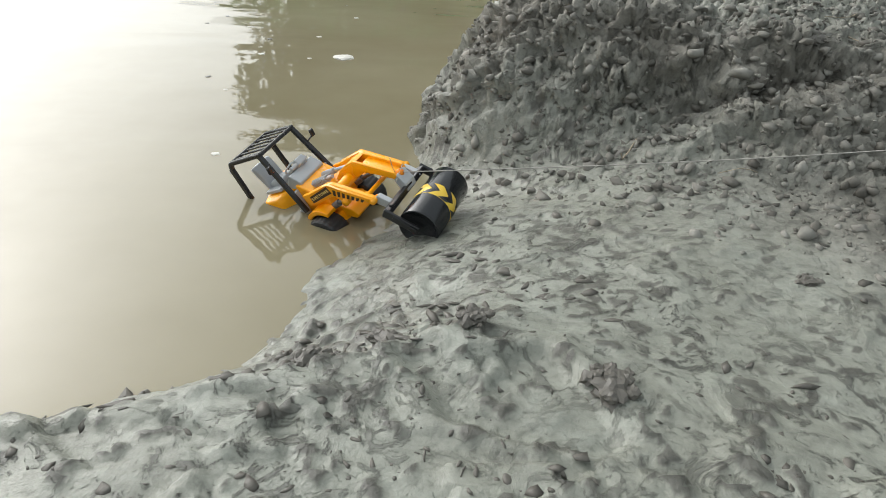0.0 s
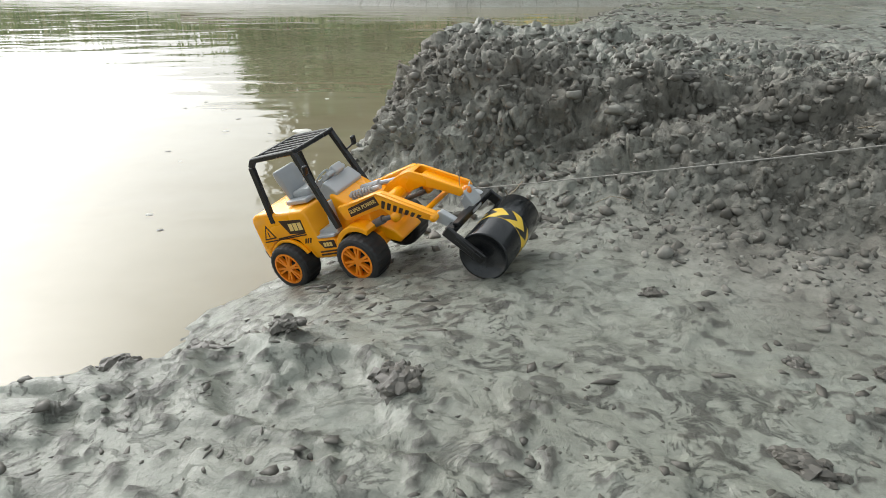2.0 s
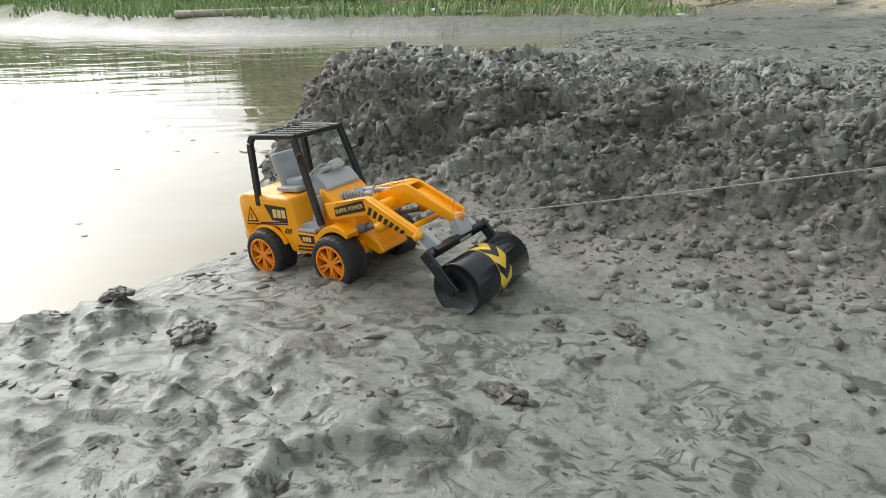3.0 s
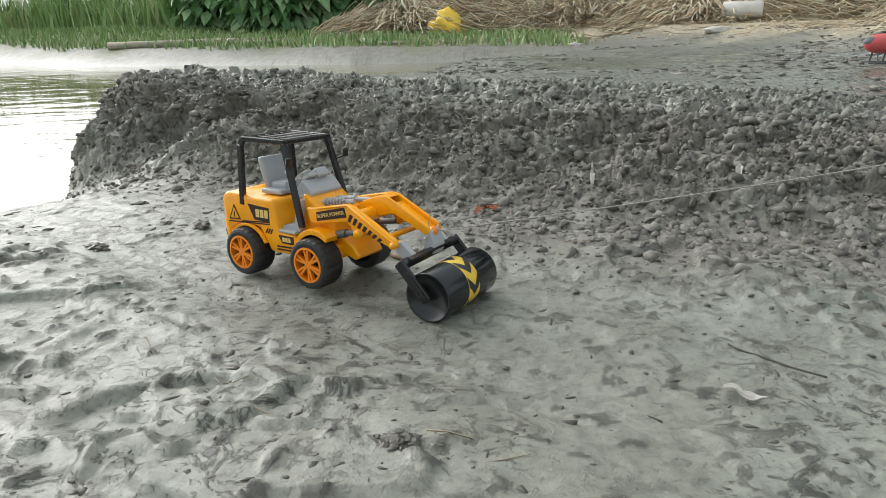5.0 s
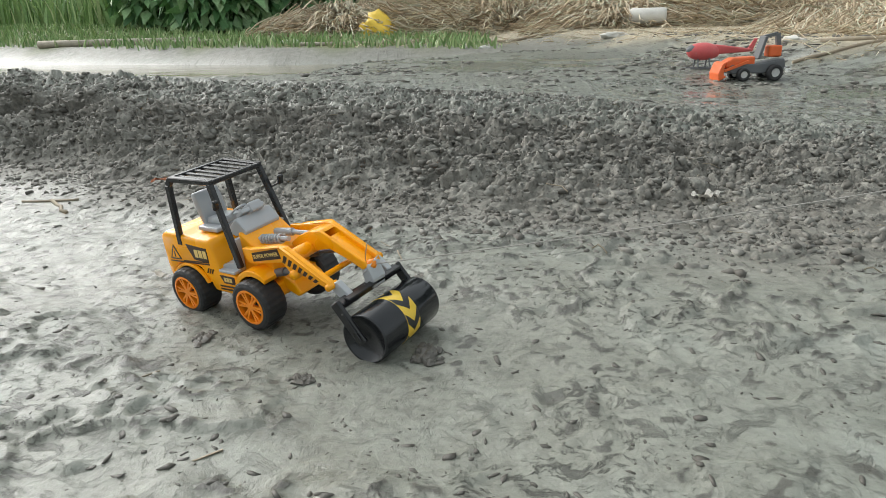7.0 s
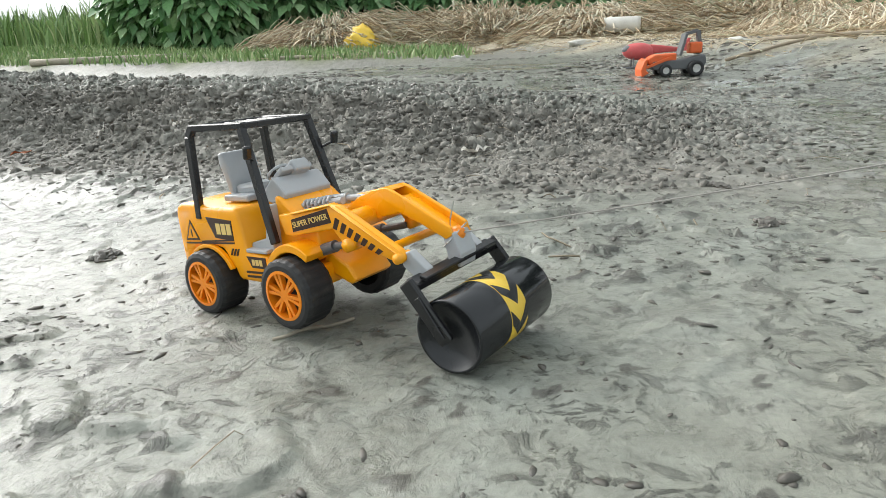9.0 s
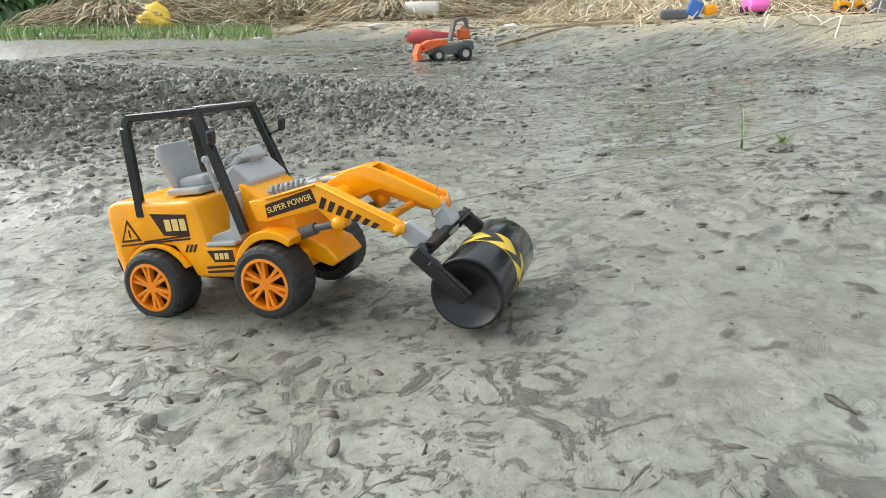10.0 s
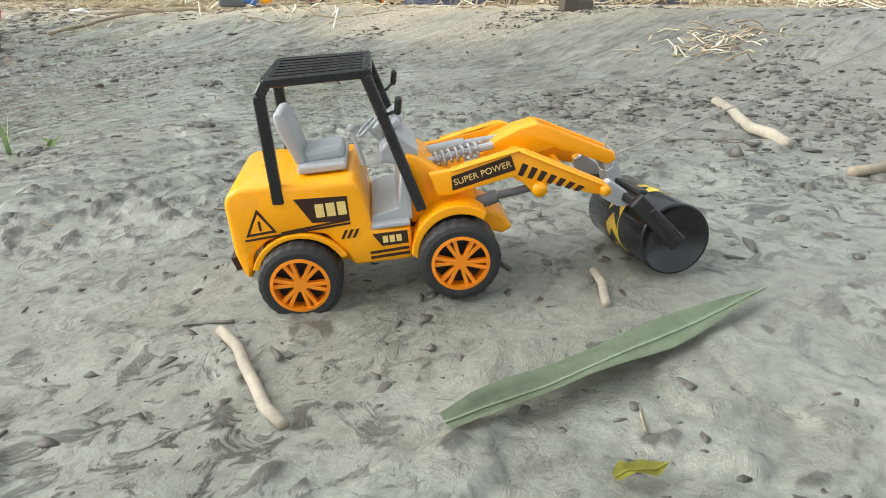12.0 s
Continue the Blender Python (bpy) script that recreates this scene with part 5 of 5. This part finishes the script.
# ---- other toys left on the far mud ----
def small_wheel(parent, x, y, z, r, w, rim):
    g = part("wheel", lathe([(r * 0.55, -w / 2), (r * 0.92, -w / 2), (r, -w * 0.3), (r, w * 0.3), (r * 0.92, w / 2), (r * 0.55, w / 2), (r * 0.55, -w / 2)], 22), RUBBER, parent, "", True)
    g.location = (x, y, z)
    part("hub", lathe([(0, -w * 0.42), (r * 0.5, -w * 0.46), (r * 0.56, -w * 0.3), (r * 0.56, w * 0.3), (r * 0.5, w * 0.46), (0, w * 0.42)], 18), rim, g)


def toy_tractor(x, y, yaw):
    t = thing("toy_tractor", pose(x, y, at(x, y) - 0.004, 0, 0, yaw), "muddy orange toy loader truck with raised arm", "toy truck")
    part("chassis", prism([(-0.12, 0.03), (0.10, 0.03), (0.12, 0.045), (0.11, 0.07), (-0.02, 0.075), (-0.13, 0.095), (-0.14, 0.06)], -0.035, 0.035, 0.006), DARKGREY, t)
    part("hood", prism([(0.0, 0.065), (0.13, 0.055), (0.13, 0.085), (0.10, 0.10), (0.0, 0.105)], -0.032, 0.032, 0.008), VERMILION, t, "orange-red hood")
    part("seat_box", box((0.06, 0.05, 0.05), (-0.09, 0, 0.125), bevel=0.008), VERMILION, t)
    part("cab_back", box((0.014, 0.055, 0.10), (-0.03, 0, 0.14), (0, -14, 0), 0.004), DARKGREY, t)
    part("arm", merge(bar((-0.12, 0, 0.10), (-0.10, 0, 0.20), 0.018, 0.018), bar((-0.10, 0, 0.20), (-0.04, 0, 0.185), 0.014, 0.014)), DARKGREY, t)
    part("bucket", prism([(0.13, 0.02), (0.165, 0.0), (0.17, 0.035), (0.155, 0.075), (0.14, 0.085), (0.145, 0.03)], -0.05, 0.05, 0.004), VERMILION, t, "orange-red bucket")
    for s in (-1, 1):
        part("bucket_arm", bar((0.03, s * 0.038, 0.085), (0.14, s * 0.038, 0.045), 0.01, 0.012), VERMILION, t)
        small_wheel(t, 0.055, s * 0.045, 0.028, 0.029, 0.026, CHROME)
        small_wheel(t, -0.085, s * 0.045, 0.034, 0.036, 0.03, CHROME)


toy_tractor(2.745, 2.165, 178)


def toy_helicopter(x, y, yaw):
    t = thing("toy_helicopter", pose(x, y, at(x, y), 0, 0, yaw), "faded red toy helicopter standing in wet mud", "toy helicopter")
    part("fuselage", merge(blob(0.06, (0.03, 0, 0.09), (1.5, 0.7, 0.75), 0.05, 3), prism([(-0.03, 0.075), (-0.21, 0.085), (-0.22, 0.10), (-0.03, 0.125)], -0.022, 0.022, 0.008)), RED, t, "", True)
    part("fin", prism([(-0.19, 0.085), (-0.23, 0.15), (-0.245, 0.15), (-0.225, 0.085)], -0.006, 0.006, 0.002), RED, t)
    part("canopy", blob(0.04, (0.075, 0, 0.098), (1.1, 0.75, 0.7), 0.0, 3), DARKGREY, t, "", True)
    for s in (-1, 1):
        part("skid", merge(rod((-0.06, s * 0.035, 0.006), (0.10, s * 0.035, 0.006), 0.005), rod((0.0, s * 0.02, 0.06), (0.0, s * 0.035, 0.006), 0.004), rod((0.06, s * 0.02, 0.06), (0.06, s * 0.035, 0.006), 0.004)), DARKGREY, t)


toy_helicopter(2.78, 2.68, 175)


def ride_toy(x, y, yaw):
    t = thing("toy_car", pose(x, y, at(x, y), 0, 0, yaw), "pink and lime plastic toy car", "toy car")
    part("body", prism([(-0.11, 0.03), (0.11, 0.02), (0.125, 0.05), (0.10, 0.085), (0.03, 0.09), (-0.02, 0.10), (-0.11, 0.10)], -0.05, 0.05, 0.012), PINK, t, "", True)
    part("cab", box((0.10, 0.085, 0.09), (-0.045, 0, 0.14), bevel=0.016), LIME, t, "lime yellow cab")
    part("bonnet_ball", blob(0.04, (0.065, 0, 0.10), (1, 1, 0.8), 0, 3), LIME, t)
    for s in (-1, 1):
        for x0 in (-0.07, 0.07):
            small_wheel(t, x0, s * 0.052, 0.024, 0.025, 0.02, PINK)


ride_toy(4.42, 1.92, -120)


def mini_loader(x, y, yaw):
    t = thing("toy_excavator", pose(x, y, at(x, y), 0, 0, yaw), "small orange toy excavator on dry litter", "toy excavator")
    part("body", prism([(-0.07, 0.03), (0.06, 0.03), (0.06, 0.06), (0.02, 0.07), (-0.07, 0.075)], -0.035, 0.035, 0.006), ORANGE, t, "", True)
    part("cab", merge(box((0.045, 0.05, 0.006), (-0.02, 0, 0.145), bevel=0.002), *[bar((-0.02 + a * 0.019, b * 0.021, 0.07), (-0.02 + a * 0.019, b * 0.021, 0.145), 0.005, 0.005) for a in (-1, 1) for b in (-1, 1)]), BLACK, t)
    part("arm", merge(bar((0.03, 0, 0.065), (0.09, 0, 0.115), 0.012, 0.014), bar((0.09, 0, 0.115), (0.14, 0, 0.095), 0.010, 0.012)), ORANGE, t)
    part("bucket", prism([(0.13, 0.10), (0.155, 0.095), (0.15, 0.075), (0.13, 0.08)], -0.025, 0.025, 0.002), ORANGE, t)
    for s in (-1, 1):
        for x0 in (-0.045, 0.04):
            small_wheel(t, x0, s * 0.04, 0.026, 0.027, 0.018, RIM)


mini_loader(4.75, 1.62, -25)


def toy_figure(x, y, yaw):
    t = thing("toy_robot", pose(x, y, at(x, y), 0, 0, yaw), "blue and orange toy robot lying in straw", "toy")
    part("torso", box((0.07, 0.05, 0.08), (0, 0, 0.06), (0, 20, 0), 0.012), BLUE, t)
    part("helmet", blob(0.028, (0.012, 0, 0.125), (1, 1, 0.9), 0, 3), AQUA, t, "aqua helmet")
    part("pack", box((0.06, 0.05, 0.05), (0.075, 0.01, 0.05), (0, -15, 20), 0.012), ORANGE, t)
    part("base", box((0.14, 0.06, 0.05), (-0.10, 0.0, 0.03), (0, 0, 10), 0.014), DARKGREY, t)


toy_figure(4.02, 1.90, -40)


def toy_plane(x, y, yaw):
    t = thing("toy_jet", pose(x, y, at(x, y), 0, 0, yaw), "pale aqua and white toy jet on litter", "toy plane")
    part("body", prism([(-0.14, 0.03), (0.12, 0.03), (0.17, 0.05), (0.10, 0.10), (-0.13, 0.13)], -0.04, 0.04, 0.014), AQUA, t, "", True)
    for k in range(5):
        part("window", box((0.014, 0.003, 0.024), (-0.09 + 0.035 * k, -0.0415, 0.09)), DARKGREY, t)
    for s in (-1, 1):
        part("wing", prism([(-0.05, 0.05), (0.05, 0.05), (0.02, 0.058), (-0.06, 0.058)], *sorted((s * 0.04, s * 0.14))), PALE, t, "white wing")
        small_wheel(t, 0.03, s * 0.04, 0.02, 0.021, 0.016, CHROME)


toy_plane(5.17, 1.01, 150)


def cage_truck(x, y, yaw):
    t = thing("toy_cage_truck", pose(x, y, at(x, y), 0, 0, yaw), "red toy truck with orange barred cage", "toy truck")
    part("cab", box((0.08, 0.12, 0.14), (0.12, 0, 0.09), bevel=0.014), RED, t)
    part("bed", box((0.22, 0.13, 0.02), (-0.03, 0, 0.05), bevel=0.004), ORANGE, t)
    part("cage_rail", box((0.22, 0.13, 0.012), (-0.03, 0, 0.20), bevel=0.003), ORANGE, t)
    for s in (-1, 1):
        for k in range(8):
            part("cage_bar", bar((-0.135 + 0.03 * k, s * 0.06, 0.055), (-0.135 + 0.03 * k, s * 0.06, 0.20), 0.010, 0.010), ORANGE, t)
        for x0 in (-0.09, 0.10):
            small_wheel(t, x0, s * 0.06, 0.024, 0.026, 0.02, CHROME)


cage_truck(5.36, 0.83, 152)


def sheet(x, y, w, d, h, yaw, seed, label):
    bm = bmesh.new()
    n = 26
    rows = [[bm.verts.new((w * (i / n - 0.5), d * (j / n - 0.5), max(0.004, h * (1 - abs(2 * i / n - 1) ** 2.2) * (1 - abs(2 * j / n - 1) ** 2.2) * (0.65 + 0.75 * noise.noise(Vector((i * 0.22 + seed, j * 0.3, 0)))) + 0.02 * abs(noise.noise(Vector((i * 0.6, j * 0.6, seed))))))) for i in range(n + 1)] for j in range(n + 1)]
    for p, q in zip(rows, rows[1:]):
        for i in range(n):
            bm.faces.new((p[i], p[i + 1], q[i + 1], q[i]))
    ob = part("plastic_sheet", bm, CLOTH)
    ob.matrix_world = pose(x, y, at(x, y), 0, 0, yaw)
    tagged(ob, label, "plastic sheet")


sheet(5.02, 1.34, 0.62, 0.42, 0.24, -35, 2.0, "crumpled dark slate plastic sheet on litter")
sheet(5.66, 0.55, 0.75, 0.5, 0.26, -45, 5.0, "rumpled black plastic sheet beside the toys")

brick = part("old_brick", box((0.11, 0.06, 0.045), (0, 0, 0.018), bevel=0.006), BRICK)
brick.matrix_world = pose(4.19, -0.04, at(4.19, -0.04), 0, 3, -35)
tagged(brick, "mud covered old brick half sunk in mud", "brick")


def litter_piece(x, y, sx, sy, sz, yaw, mat, label, category="litter"):
    ob = part("litter_scrap", blob(1.0, (0, 0, 0), (sx, sy, sz), 0.45, 3, x + y), mat, smooth=True)
    ob.matrix_world = pose(x, y, at(x, y) + sz * 0.4, 0, 0, yaw)
    tagged(ob, label, category, "scraps of litter")


litter_piece(-0.1, 7.3, 0.13, 0.05, 0.025, 5, PALE, "flat white scrap at the grass edge")
litter_piece(3.17, 5.5, 0.14, 0.07, 0.03, 20, PALE, "crumpled white plastic scrap on the shore")
litter_piece(3.6, 3.3, 0.10, 0.06, 0.02, 60, PALE, "torn pale husk on the shore")
litter_piece(-1.9, 8.2, 0.12, 0.08, 0.04, 0, PALE, "white paper scrap in the grass")
litter_piece(2.0, 5.9, 0.07, 0.04, 0.02, 40, PALE, "small white scrap on the shore")
litter_piece(0.9, 8.6, 0.25, 0.2, 0.22, 10, YELLOW, "yellow crumpled sack beside the straw", "sack")
roll = part("pale_roll", lathe([(0.0, -0.2), (0.075, -0.2), (0.085, -0.17), (0.085, 0.17), (0.075, 0.2), (0.0, 0.2)], 24), PALE, smooth=True)
roll.matrix_world = pose(4.0, 6.9, at(4.0, 6.9) + 0.13, 0, 8, 65)
tagged(roll, "pale cylindrical bundle lying on the straw", "bundle")

motions()
